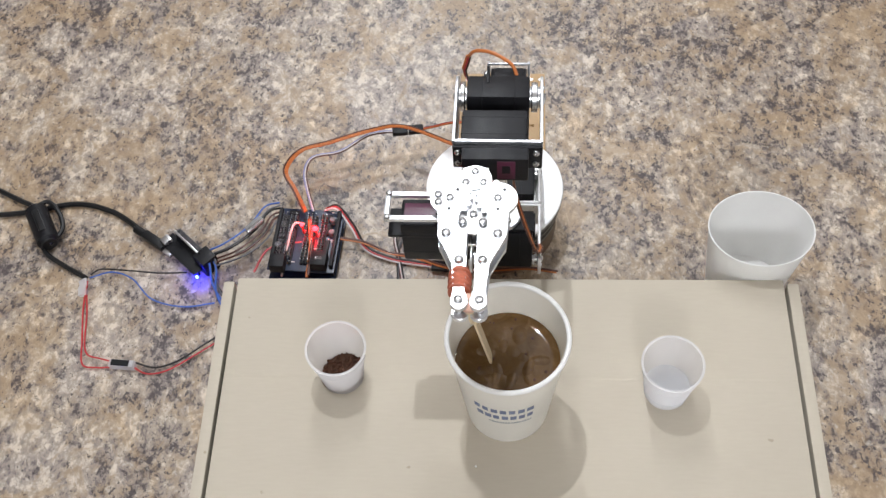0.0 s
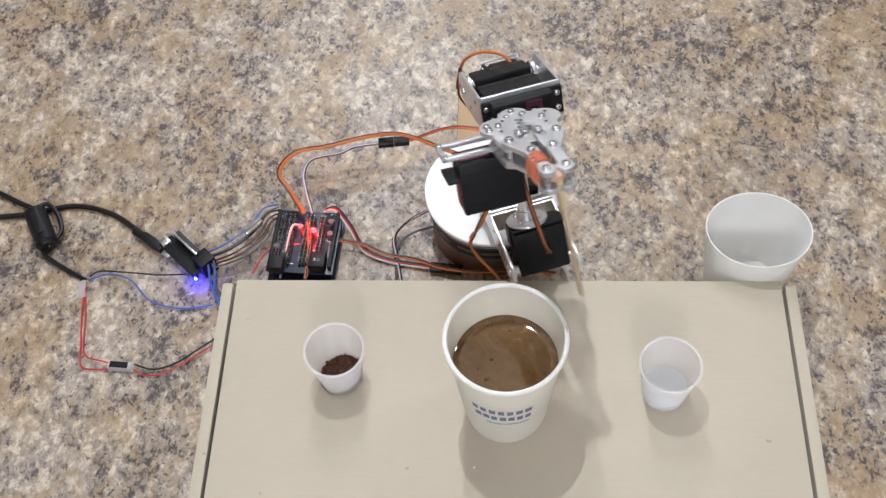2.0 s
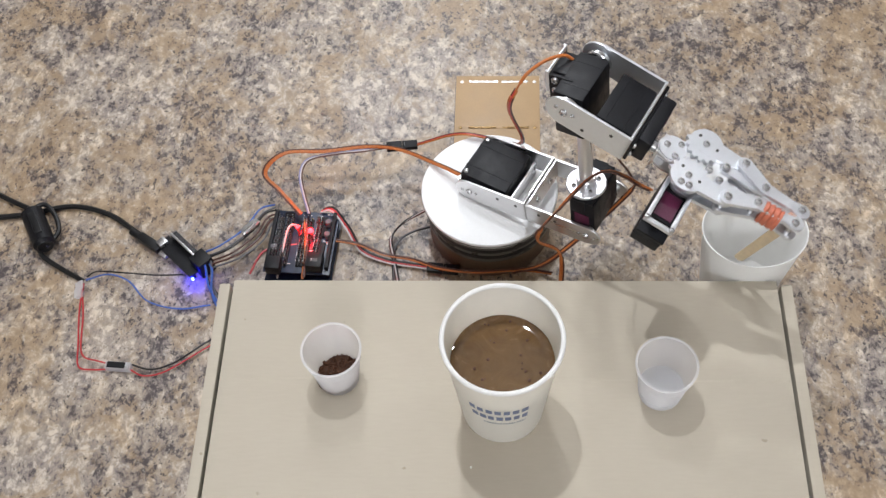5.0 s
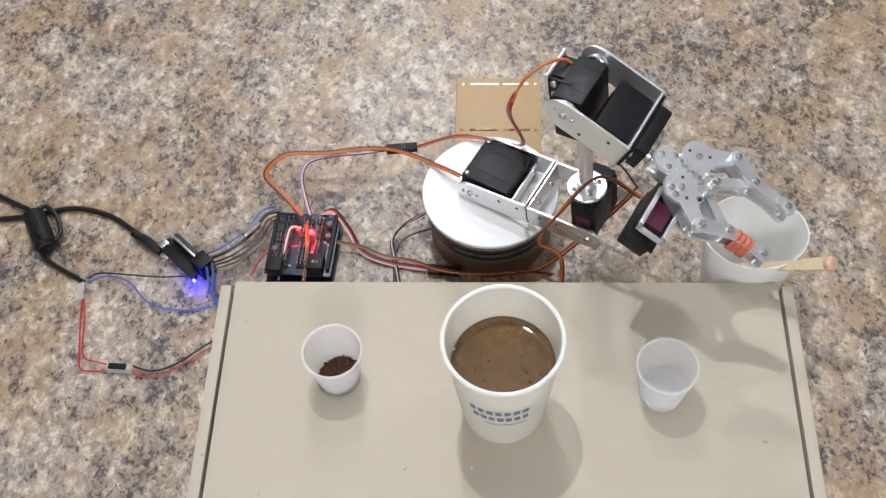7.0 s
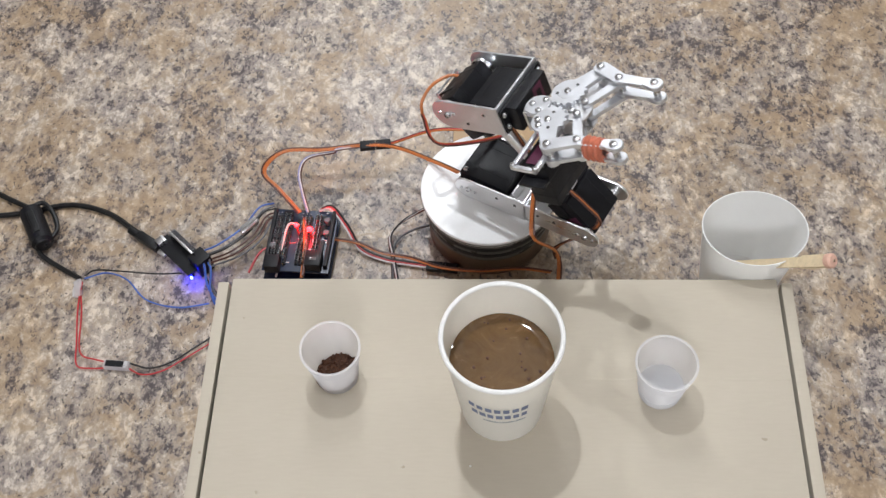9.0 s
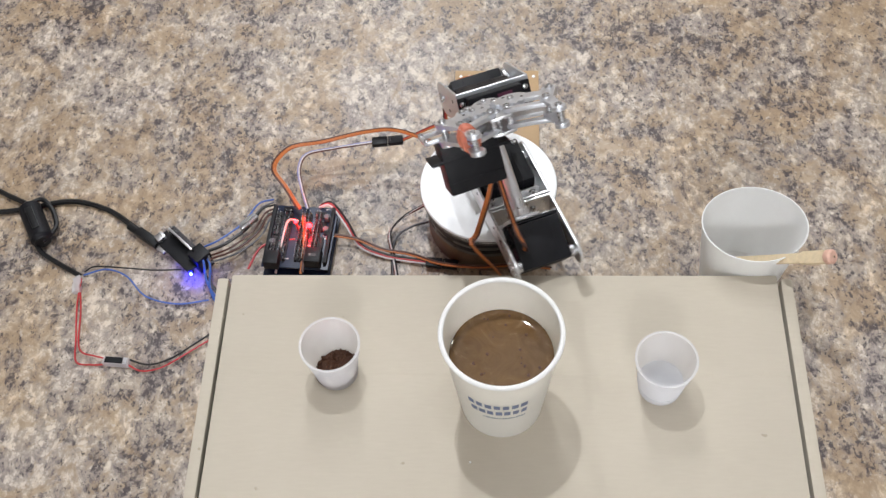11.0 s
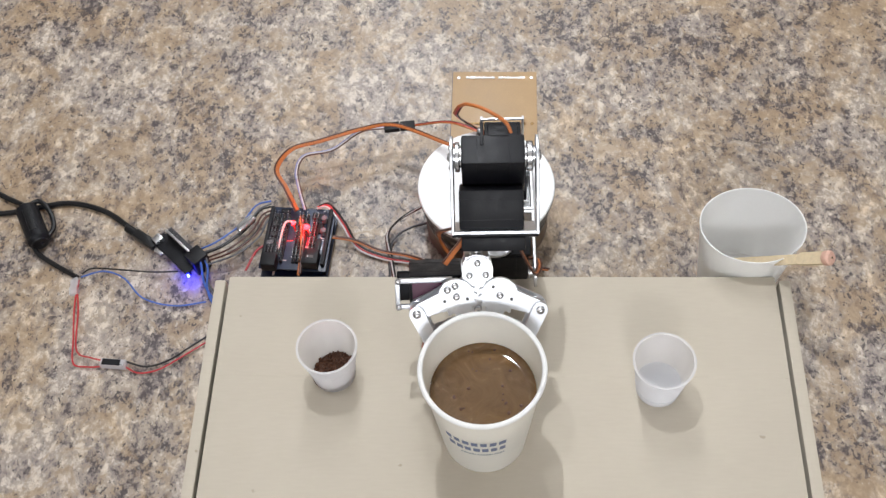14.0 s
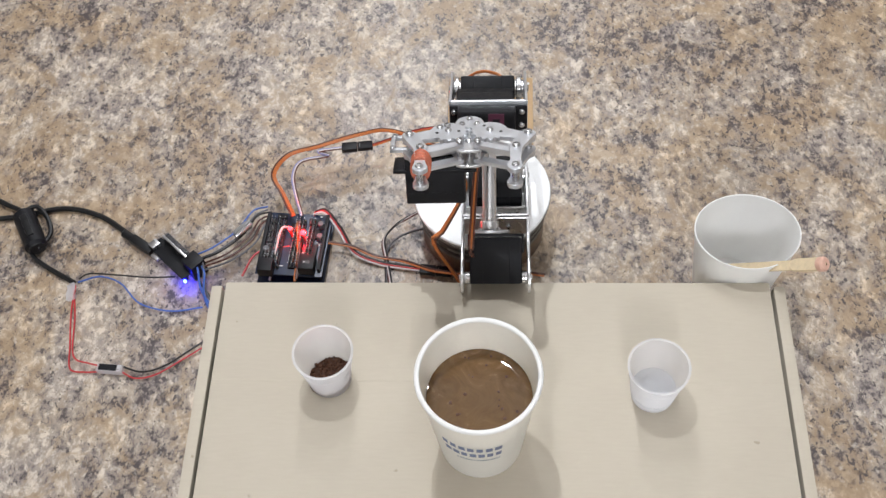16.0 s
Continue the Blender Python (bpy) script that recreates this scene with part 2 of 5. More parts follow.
def add(bm, other):
    me = bpy.data.meshes.new("joined")
    other.to_mesh(me)
    other.free()
    bm.from_mesh(me)
    bpy.data.meshes.remove(me)
    return bm


def block(x0, x1, y0, y1, z0, z1, r=0.001, seg=2, bm=None):
    b = bmesh.new()
    bmesh.ops.create_cube(b, size=1)
    for v in b.verts:
        v.co = ((x0 + x1) / 2 + v.co.x * (x1 - x0), (y0 + y1) / 2 + v.co.y * (y1 - y0), (z0 + z1) / 2 + v.co.z * (z1 - z0))
    if r:
        bmesh.ops.bevel(b, geom=b.edges[:], offset=r, segments=seg, profile=0.6, affect="EDGES")
    return add(bm, b) if bm else b


def lathe(profile, n=48, bm=None):
    """Turns (radius, height) pairs round z."""
    b = bmesh.new()
    rings = []
    for r, z in profile:
        if r < 1e-6:
            rings.append([b.verts.new((0, 0, z))])
        else:
            rings.append([b.verts.new((r * math.cos(2 * math.pi * i / n), r * math.sin(2 * math.pi * i / n), z)) for i in range(n)])
    for a, c in zip(rings, rings[1:]):
        for i in range(n):
            j = (i + 1) % n
            if len(a) == 1 and len(c) > 1:
                b.faces.new((a[0], c[i], c[j]))
            elif len(c) == 1 and len(a) > 1:
                b.faces.new((a[i], a[j], c[0]))
            elif len(a) > 1:
                b.faces.new((a[i], a[j], c[j], c[i]))
    return add(bm, b) if bm else b


def rod(a, c, r, n=16, bev=0.0, bm=None):
    """A round bar from a to c with softened ends."""
    a, c = Vector(a), Vector(c)
    h = (c - a).length
    e = min(bev, r * 0.9, h / 2)
    b = lathe([(0, 0), (r - e, 0), (r, e), (r, h - e), (r - e, h), (0, h)] if e else [(0, 0), (r, 0), (r, h), (0, h)], n)
    b.transform(Matrix.Translation(a) @ (c - a).to_track_quat("Z", "Y").to_matrix().to_4x4())
    return add(bm, b) if bm else b


def slab(outline, z0, z1, r=0.0004, bm=None):
    """An outline in x and y, given thickness."""
    b = bmesh.new()
    low = [b.verts.new((x, y, z0)) for x, y in outline]
    high = [b.verts.new((x, y, z1)) for x, y in outline]
    n = len(outline)
    b.faces.new(low[::-1])
    b.faces.new(high)
    for i in range(n):
        b.faces.new((low[i], low[(i + 1) % n], high[(i + 1) % n], high[i]))
    if r:
        rim = [e for e in b.edges if abs(e.verts[0].co.z - e.verts[1].co.z) < 1e-9]
        bmesh.ops.bevel(b, geom=rim, offset=r, segments=1, affect="EDGES")
    return add(bm, b) if bm else b


def capsule_outline(a, c, ra, rc, n=10):
    """The outline round two circles of radius ra at a and rc at c."""
    a, c = Vector(a), Vector(c)
    d = c - a
    t, lean = math.atan2(d.y, d.x), math.asin(max(-0.95, min(0.95, (ra - rc) / d.length)))
    pts = []
    s0, s1 = t + math.pi / 2 - lean, t + 1.5 * math.pi + lean
    for i in range(n + 1):
        s = s0 + (s1 - s0) * i / n
        pts.append((a.x + ra * math.cos(s), a.y + ra * math.sin(s)))
    s0, s1 = t - math.pi / 2 + lean, t + math.pi / 2 - lean
    for i in range(n + 1):
        s = s0 + (s1 - s0) * i / n
        pts.append((c.x + rc * math.cos(s), c.y + rc * math.sin(s)))
    return pts


def glide(points, n):
    """A smooth way through points."""
    p = [Vector(q) for q in points]
    p = [2 * p[0] - p[1], *p, 2 * p[-1] - p[-2]]
    out = []
    spans = len(p) - 3
    for k in range(n + 1):
        f = min(k / n * spans, spans - 1e-6)
        i, u = int(f), f - int(f)
        a, b, c, d = p[i:i + 4]
        out.append(0.5 * (2 * b + (c - a) * u + (2 * a - 5 * b + 4 * c - d) * u * u + (3 * b - a - 3 * c + d) * u ** 3))
    return out


def hose(points, r, n=40, sides=8, bm=None, offset=(0, 0, 0)):
    """A round cord along a smooth way."""
    way = [q + Vector(offset) for q in glide(points, n)]
    b = bmesh.new()
    rings, up = [], Vector((0, 0, 1))
    for i, q in enumerate(way):
        d = (way[min(i + 1, n)] - way[max(i - 1, 0)]).normalized()
        side = d.cross(up)
        side = side.normalized() if side.length > 1e-3 else Vector((1, 0, 0))
        over = side.cross(d).normalized()
        rings.append([b.verts.new(q + r * (math.cos(2 * math.pi * k / sides) * side + math.sin(2 * math.pi * k / sides) * over)) for k in range(sides)])
    for a, c in zip(rings, rings[1:]):
        for k in range(sides):
            b.faces.new((a[k], a[(k + 1) % sides], c[(k + 1) % sides], c[k]))
    b.faces.new(rings[0][::-1])
    b.faces.new(rings[-1])
    return add(bm, b) if bm else b


def screw(parent, x, y, z, axis="z", r=0.0028, name="screw", h=0.0016):
    """A round-headed screw with a cross recess."""
    turn = {"z": pose(x, y, z), "-z": pose(x, y, z, 180), "y": pose(x, y, z, -90), "-y": pose(x, y, z, 90), "x": pose(x, y, z, 0, 90)}[axis]
    key = (round(r, 5), round(h, 5))
    if key not in SCREWS:
        bm = lathe([(0, -0.0003), (r, -0.0003), (r, h * 0.45), (r * 0.8, h * 0.85), (r * 0.42, h), (r * 0.36, h * 0.55), (0, h * 0.5)], 14)
        SCREWS[key] = finish(bm, "screw", STEEL)
    ob = new(name, SCREWS[key])
    ob.parent, ob.matrix_basis = parent, turn
    return ob


SCREWS = {}


# ---- the room ----
def build_room():
    top = block(-2.2, 1.9, -0.62, 1.9, -0.04, 0, 0.004)
    thing("countertop", top, COUNTER, "speckled tan, grey and violet stone-pattern laminate countertop", "countertop", kind="structure")
    # unseen ceiling, walls and floor, added; the wall grey sets the bounce light
    ceil = block(-2.4, 2.1, -1.9, 2.1, CEILING, CEILING + 0.05, 0)
    thing("ceiling", ceil, WALL, "unseen plain pale ceiling that bounces light", "ceiling", kind="structure")
    for name, box in (("wall_north", (-2.4, 2.1, 1.95, 2.05)), ("wall_south", (-2.4, 2.1, -1.85, -1.75)), ("wall_west", (-2.35, -2.25, -1.75, 1.95)), ("wall_east", (1.95, 2.05, -1.75, 1.95))):
        thing(name, block(*box, -0.9, CEILING, 0), WALL, "unseen plain painted wall that bounces light", "wall", kind="structure")
    thing("floor", block(-2.25, 1.95, -1.75, 1.95, -0.94, -0.9, 0), BROWN, "unseen plain brown floor", "floor", kind="structure")
    # unseen pendant fittings, added to carry the lamps from the ceiling
    for lx, ly, watts, size in LAMPS:
        lamp = thing("added_pendant", None, None, "unseen white pendant fitting added above a lamp", "pendant light", pose(lx, ly, LAMP_Z), group="pendant lights")
        top = size + 0.012
        part("cap", lathe([(0, top + 0.030), (0.010, top + 0.030), (0.024, top + 0.012), (0.026, top), (0.022, top), (0.020, top + 0.010), (0, top + 0.018)], 28), LAMP_WHITE, lamp)
        part("cord", rod((0, 0, top + 0.028), (0, 0, CEILING - LAMP_Z), 0.0025, 8), LAMP_WHITE, lamp)


def build_box():
    box = thing("cardboard_box", None, None, "closed brown cardboard mailer box lying on the countertop", "box")
    lid = block(-0.2030, 0.2030, -0.31, 0.0, 0.0565, 0.06, 0.0008)
    part("lid", lid, CARD, box)
    for s in (-1, 1):
        x0, x1 = sorted((s * 0.2055, s * 0.2140))
        part("side_wall", block(x0, x1, -0.309, -0.0025, 0.0, 0.0597, 0.0016), CARD, box)
        part("side_lining", block(*sorted((s * 0.2030, s * 0.2056)), -0.309, -0.004, 0.0, 0.024, 0.0004), CARD_EDGE, box)
    part("back_wall", block(-0.2028, 0.2028, -0.0045, -0.0008, 0.0, 0.0563, 0.0006), CARD, box)
    part("front_wall", block(-0.2028, 0.2028, -0.3095, -0.306, 0.0, 0.0563, 0.0006), CARD, box)
    # pressed fold line across the lid
    part("fold_line", block(-0.2025, 0.2025, -0.0822, -0.0806, 0.0600, 0.06008, 0.00003, 1), CARD, box)


def build_crumb():
    b = bmesh.new()
    bmesh.ops.create_icosphere(b, subdivisions=1, radius=0.0009)
    thing("crumb", b, LAMP_WHITE, "tiny white crumb on the cardboard lid", "crumb", pose(-0.0205, -0.1475, 0.0606))


# ---- cups ----
CUP_H, CUP_TOP, CUP_BASE = 0.100, 0.0378, 0.0283


def cup_radius(z):
    return CUP_BASE + (CUP_TOP - CUP_BASE) * z / CUP_H


def cup_wall():
    t = 0.0006
    return lathe([(0, 0.006), (CUP_BASE - 0.0012, 0.006), (CUP_BASE - 0.0012, 0.0), (CUP_BASE, 0.0), (cup_radius(0.03), 0.03), (CUP_TOP, CUP_H),
                  (CUP_TOP - t, CUP_H), (cup_radius(0.03) - t, 0.03), (cup_radius(0.0075) - t, 0.0075), (0, 0.0072)], 72)


def cup_rim(r=0.00165):
    ring = [(CUP_TOP - 0.0002 + 0.0003 * r / 0.001 + r * math.cos(a), CUP_H + r * math.sin(a)) for a in [2 * math.pi * i / 12 for i in range(13)]]
    return lathe(ring, 72)


def curved_bar(a0, a1, z0, z1, lift=0.00015):
    """A printed bar that hugs the cup's wall; angles in radians from straight ahead."""
    b = bmesh.new()
    n = 5
    rows = []
    for z in (z0, z1):
        r = cup_radius(z) + lift
        rows.append([b.verts.new((r * math.sin(a0 + (a1 - a0) * i / n), -r * math.cos(a0 + (a1 - a0) * i / n), z)) for i in range(n + 1)])
    for i in range(n):
        b.faces.new((rows[0][i], rows[0][i + 1], rows[1][i + 1], rows[1][i]))
    return b


def build_coffee_cup():
    cup = thing("paper_cup", None, None, "ivory paper cup with navy print, filled with milky coffee", "paper cup", pose(0.0008, -0.1008, 0.06))
    part("cup_wall", cup_wall(), PAPER, cup)
    part("rolled_rim", cup_rim(), PAPER_COOL, cup)
    rng = random.Random(4)
    for z, h, n, a0, a1, mat in ((0.0582, 0.0080, 7, -0.66, 0.54, INK), (0.0472, 0.0080, 7, -0.62, 0.56, INK), (0.0400, 0.0030, 16, -0.38, 0.52, INK_PALE)):
        step = (a1 - a0) / n
        for i in range(n):
            s = a0 + i * step
            if n > 10:
                part("print_bar", curved_bar(s, s + step * rng.uniform(0.45, 0.75), z + h * 0.1, z + h * 0.9), mat, cup)
                continue
            part("print_bar", curved_bar(s, s + step * rng.uniform(0.66, 0.82), z + h * 0.1, z + h * 0.9), mat, cup)
    coffee = thing("coffee", None, None, "milky brown coffee with floating grounds, in the paper cup", "coffee", pose(0.0008, -0.1008, 0.06))
    r, top = cup_radius(0.067) - 0.0007, 0.067
    b = bmesh.new()
    rings = [[b.verts.new((0, 0, top))]]
    for k in range(1, 31):
        q = r * k / 30
        rings.append([b.verts.new((q * math.cos(2 * math.pi * i / 64), q * math.sin(2 * math.pi * i / 64),
                                   top + 0.0013 * max(0, (k - 24) / 6) ** 2)) for i in range(64)])
    rings.append([b.verts.new((cup_radius(0.01) * 0.97 * math.cos(2 * math.pi * i / 64), cup_radius(0.01) * 0.97 * math.sin(2 * math.pi * i / 64), 0.0085)) for i in range(64)])
    for i in range(64):
        b.faces.new((rings[0][0], rings[1][i], rings[1][(i + 1) % 64]))
    for a, c in zip(rings[1:], rings[2:]):
        for i in range(64):
            b.faces.new((a[i], a[(i + 1) % 64], c[(i + 1) % 64], c[i]))
    b.faces.new(rings[-1][::-1])
    part("liquid", b, COFFEE, coffee)
    for k in range(24):
        a, q, s = rng.uniform(0, 6.28), r * 0.92 * math.sqrt(rng.random()), rng.uniform(0.0004, 0.0012)
        b = bmesh.new()
        bmesh.ops.create_icosphere(b, subdivisions=1, radius=s)
        for v in b.verts:
            v.co = (v.co.x * rng.uniform(0.8, 1.6), v.co.y * rng.uniform(0.8, 1.4), v.co.z * 0.5)
        part("coffee_speck", b, GROUNDS, coffee, place=pose(q * math.cos(a), q * math.sin(a), top + 0.0001, 0, 0, rng.uniform(0, 90)))
    ripples = []
    for k in range(18):
        a, q, w = rng.uniform(0, 6.28), r * 0.60 * math.sqrt(rng.random()), rng.uniform(0.0036, 0.0060)
        b = lathe([(0, 0.0005)] + [(w * math.sin(i * 0.0785), 0.0005 * math.cos(i * 0.157) / 2 + 0.00025) for i in range(1, 21)] + [(w * 0.9, -0.0004), (0, -0.0004)], 20)
        b.transform(Matrix.Diagonal((rng.uniform(1.0, 1.5), rng.uniform(0.6, 0.9), 1, 1)))
        ripples.append((part("ripple", b, COFFEE, coffee), q * math.cos(a), q * math.sin(a), rng.uniform(0, 180), rng.uniform(0, 6.28)))
    return cup, coffee, ripples


def build_white_cup():
    cup = thing("paper_cup", None, None, "empty white paper cup, slightly squashed, behind the cardboard box", "paper cup", pose(0.1865, 0.0302, 0.0))
    squash = Matrix.Diagonal((1.01, 0.865, 0.835, 1))
    for name, bm in (("cup_wall", cup_wall()), ("cut_rim", cup_rim(0.0006))):
        bm.transform(squash)
        part(name, bm, PAPER_COOL, cup)
    return cup


def portion_wall():
    h, rt, rb, t = 0.042, 0.01995, 0.0150, 0.0005
    return lathe([(0, 0.0012), (rb - 0.002, 0.0012), (rb - 0.001, 0), (rb, 0.0004), (rb + (rt - rb) * 0.72, h * 0.72), (rb + (rt - rb) * 0.72 + 0.0007, h * 0.74), (rt, h - 0.0005),
                  (rt + 0.0011, h - 0.0004), (rt + 0.0012, h + 0.0004), (rt - t, h + 0.0003), (rb + (rt - rb) * 0.72 - t, h * 0.72), (rb - t, 0.002), (0, 0.0018)], 56)


def build_portion_cups():
    left = thing("portion_cup", None, None, "small frosted plastic portion cup holding coffee grounds", "portion cup", pose(-0.1165, -0.0801, 0.06), group="portion cups")
    part("cup_wall", portion_wall(), FROSTED, left)
    heap = thing("coffee_grounds", None, None, "heap of dark brown instant coffee granules in a portion cup", "coffee grounds", pose(-0.1165, -0.0801, 0.06), kind="stuff")
    rng = random.Random(8)
    b = bmesh.new()
    n = 40
    rings = [[b.verts.new((0.0, 0, 0.0072))]]
    for k in range(1, 9):
        q = 0.0156 * k / 8
        rings.append([])
        for i in range(n):
            a = 2 * math.pi * i / n
            x, y = q * math.cos(a), q * math.sin(a)
            z = 0.0064 + 0.22 * x - 0.05 * y - 0.0015 * (k / 8) ** 2 + 0.0009 * noise.noise((x * 500, y * 500, 2))
            rings[-1].append(b.verts.new((x, y, z)))
    rings.append([b.verts.new((0.0145 * math.cos(2 * math.pi * i / n), 0.0145 * math.sin(2 * math.pi * i / n), 0.0021)) for i in range(n)])
    for i in range(n):
        b.faces.new((rings[0][0], rings[1][i], rings[1][(i + 1) % n]))
    for a, c in zip(rings[1:], rings[2:]):
        for i in range(n):
            b.faces.new((a[i], a[(i + 1) % n], c[(i + 1) % n], c[i]))
    b.faces.new(rings[-1][::-1])
    for k in range(170):
        a, q, s = rng.uniform(0, 6.28), 0.0148 * math.sqrt(rng.random()), rng.uniform(0.0006, 0.0014)
        x, y = q * math.cos(a), q * math.sin(a)
        g = bmesh.new()
        bmesh.ops.create_icosphere(g, subdivisions=1, radius=s)
        for v in g.verts:
            v.co *= rng.uniform(0.7, 1.25)
        g.transform(pose(x, y, 0.0070 + 0.22 * x - 0.05 * y + rng.uniform(-0.0004, 0.0008)))
        add(b, g)
    part("granules", b, GROUNDS, heap)
    right = thing("portion_cup", None, None, "small frosted plastic portion cup holding a little water", "portion cup", pose(0.1107, -0.0898, 0.06), group="portion cups")
    part("cup_wall", portion_wall(), FROSTED, right)
    water = thing("water", None, None, "shallow clear water in a portion cup", "water", pose(0.1107, -0.0898, 0.06), kind="stuff")
    part("liquid", lathe([(0, 0.0022), (0.0148, 0.0022), (0.0163, 0.0095), (0.0158, 0.0090), (0, 0.0088)], 48), WATER, water)


# ---- the robot arm's joints: seconds and degrees ----
YAW = [(0, -91.1), (0.5, -91.5), (1, -91.9), (1.2, -92.5), (1.5, -88.1), (1.8, -76.9), (2, -72.1), (2.5, -55.9), (3, -40.7), (3.5, -28.2), (4, -28.4), (6.5, -29.7), (7, -28.9), (7.5, -29.3), (8, -30.5), (8.5, -29.5), (9, -29.9), (9.7, -30.6), (11.5, -83.5), (12, -90), (12.5, -90.1), (13, -91), (13.5, -88.8), (13.8, -88.6), (14, -88.9), (14.5, -89.3), (15, -89.8), (15.5, -89.9), (16, -89.6)]
SHOULDER = [(0, 16.2), (0.5, 15.7), (1, 16.1), (1.2, 11.8), (1.5, 11.2), (1.8, 12.2), (2, 8.4), (2.5, 12.1), (3, 11.7), (3.5, 12.8), (4, 6.1), (5.4, 6.7), (6.5, 6.5), (7, 5.1), (7.5, 6.8), (8, 7.1), (8.5, 5.5), (9, 4.9), (11.5, 6.9), (12, 7.4), (12.5, 6.3), (13, 5.7), (13.5, 3), (13.8, 5.8), (14, 6.1), (14.5, 7.6), (15, 5.4), (15.5, 6.2), (16, 6.4)]
ELBOW = [(0, 101.7), (0.5, 102.3), (1, 102), (1.2, 106.8), (1.5, 117.1), (1.8, 122.9), (2, 123.2), (2.5, 115.9), (3, 115.3), (3.5, 113.1), (4, 96), (5.2, 95.4), (6.5, 95.7), (7, 96), (7.5, 95.7), (8, 102.8), (8.5, 119.1), (9, 139.3), (11.5, 156.9), (12, 158.3), (12.5, 140.3), (13, 134.1), (13.5, 113.6), (13.8, 97.3), (14, 86.4), (14.5, 95.2), (15, 115.2), (15.5, 135.5), (16, 146.7)]
WRIST = [(0, 2.5), (0.5, 2.1), (1, 20.6), (1.2, 23), (1.5, 28.5), (1.8, 27.1), (2, 26.5), (2.5, 28.3), (3, 29.4), (3.5, 29.4), (4, 17.5), (5.4, -20), (6.5, -21.6), (7, -21.4), (7.5, -22), (8, -12.9), (8.5, 2), (9, 21.1), (11.5, 36.7), (12, 31.9), (12.5, 17.7), (13, -3.6), (13.5, -24.8), (13.8, -38.8), (14, -49.2), (14.5, -42.8), (15, -16.6), (15.5, 5.4), (16, 25)]
ROLL = [(0, 0.5), (0.5, 0.4), (1, 0.8), (1.2, -0.2), (1.5, -0.9), (1.8, 0.6), (2, -1.2), (2.5, 1.6), (3, 0.5), (3.5, 1), (4, 0.2), (6.5, -0.6), (7, -0.1), (7.5, 0.1), (8, -1.2), (8.5, 2.9), (9, 0.1), (11.5, 1.6), (12, 0.7), (12.5, -0.7), (13, -2.1), (13.5, 0.2), (13.8, -0.8), (14, -3.6), (14.5, -1.5), (15, -0.7), (15.5, -0.4), (16, 0.6)]
CLAW = [(0, 1.6), (1.8, 1.6), (4, 1.2), (5.75, 1.2), (6.5, 19.5), (7, 35.7), (7.5, 50.3), (8, 60.1), (9, 59.8), (11.5, 62.6), (12, 61.2), (12.5, 61.2), (13, 64.6), (13.5, 69.4), (13.8, 68.3), (14, 69.0), (14.5, 64.4), (15, 67.8), (15.5, 71.7), (16, 66.7)]
BASE = (-0.0107, 0.0861)
DISC_TOP = 0.0546
S_BACK, S_UP, S_SIDE = -0.0092, 0.0105, 0.0113
UPPER, FORE, FORE_OFF, FORE_SIDE = 0.1016, 0.1393, 0.0092, -0.0043
WEB, HUB, HUB_V, HUB_N = 0.0471, 0.0681, -0.0125, 0.0095
GEAR_X, GEAR_Y, LINK_X, LINK_Y, ARM, TIP_X, TIP_Y = 0.0203, 0.0139, 0.0384, 0.0058, 0.0274, 0.0263, -0.0008
HALF, HALF_UP = 0.0275, 0.0254


def eased(rows, t):
    """Monotone cubic through (seconds, value) rows."""
    ts, vs = [r[0] for r in rows], [r[1] for r in rows]
    if t <= ts[0]:
        return vs[0]
    if t >= ts[-1]:
        return vs[-1]
    i = max(k for k in range(len(ts) - 1) if ts[k] <= t)
    d = [(vs[k + 1] - vs[k]) / (ts[k + 1] - ts[k]) for k in range(len(ts) - 1)]

    def slope(k):
        if k == 0 or k == len(ts) - 1:
            return 0.0
        return 0.0 if d[k - 1] * d[k] <= 0 else 2 * d[k - 1] * d[k] / (d[k - 1] + d[k])
    h = ts[i + 1] - ts[i]
    u = (t - ts[i]) / h
    return ((2 * u ** 3 - 3 * u ** 2 + 1) * vs[i] + (u ** 3 - 2 * u ** 2 + u) * h * slope(i)
            + (-2 * u ** 3 + 3 * u ** 2) * vs[i + 1] + (u ** 3 - u ** 2) * h * slope(i + 1))


def framed(x, y, z, o):
    m = Matrix.Identity(4)
    for k, axis in enumerate((x, y, z)):
        m.col[k][:3] = axis
    m.translation = o
    return m


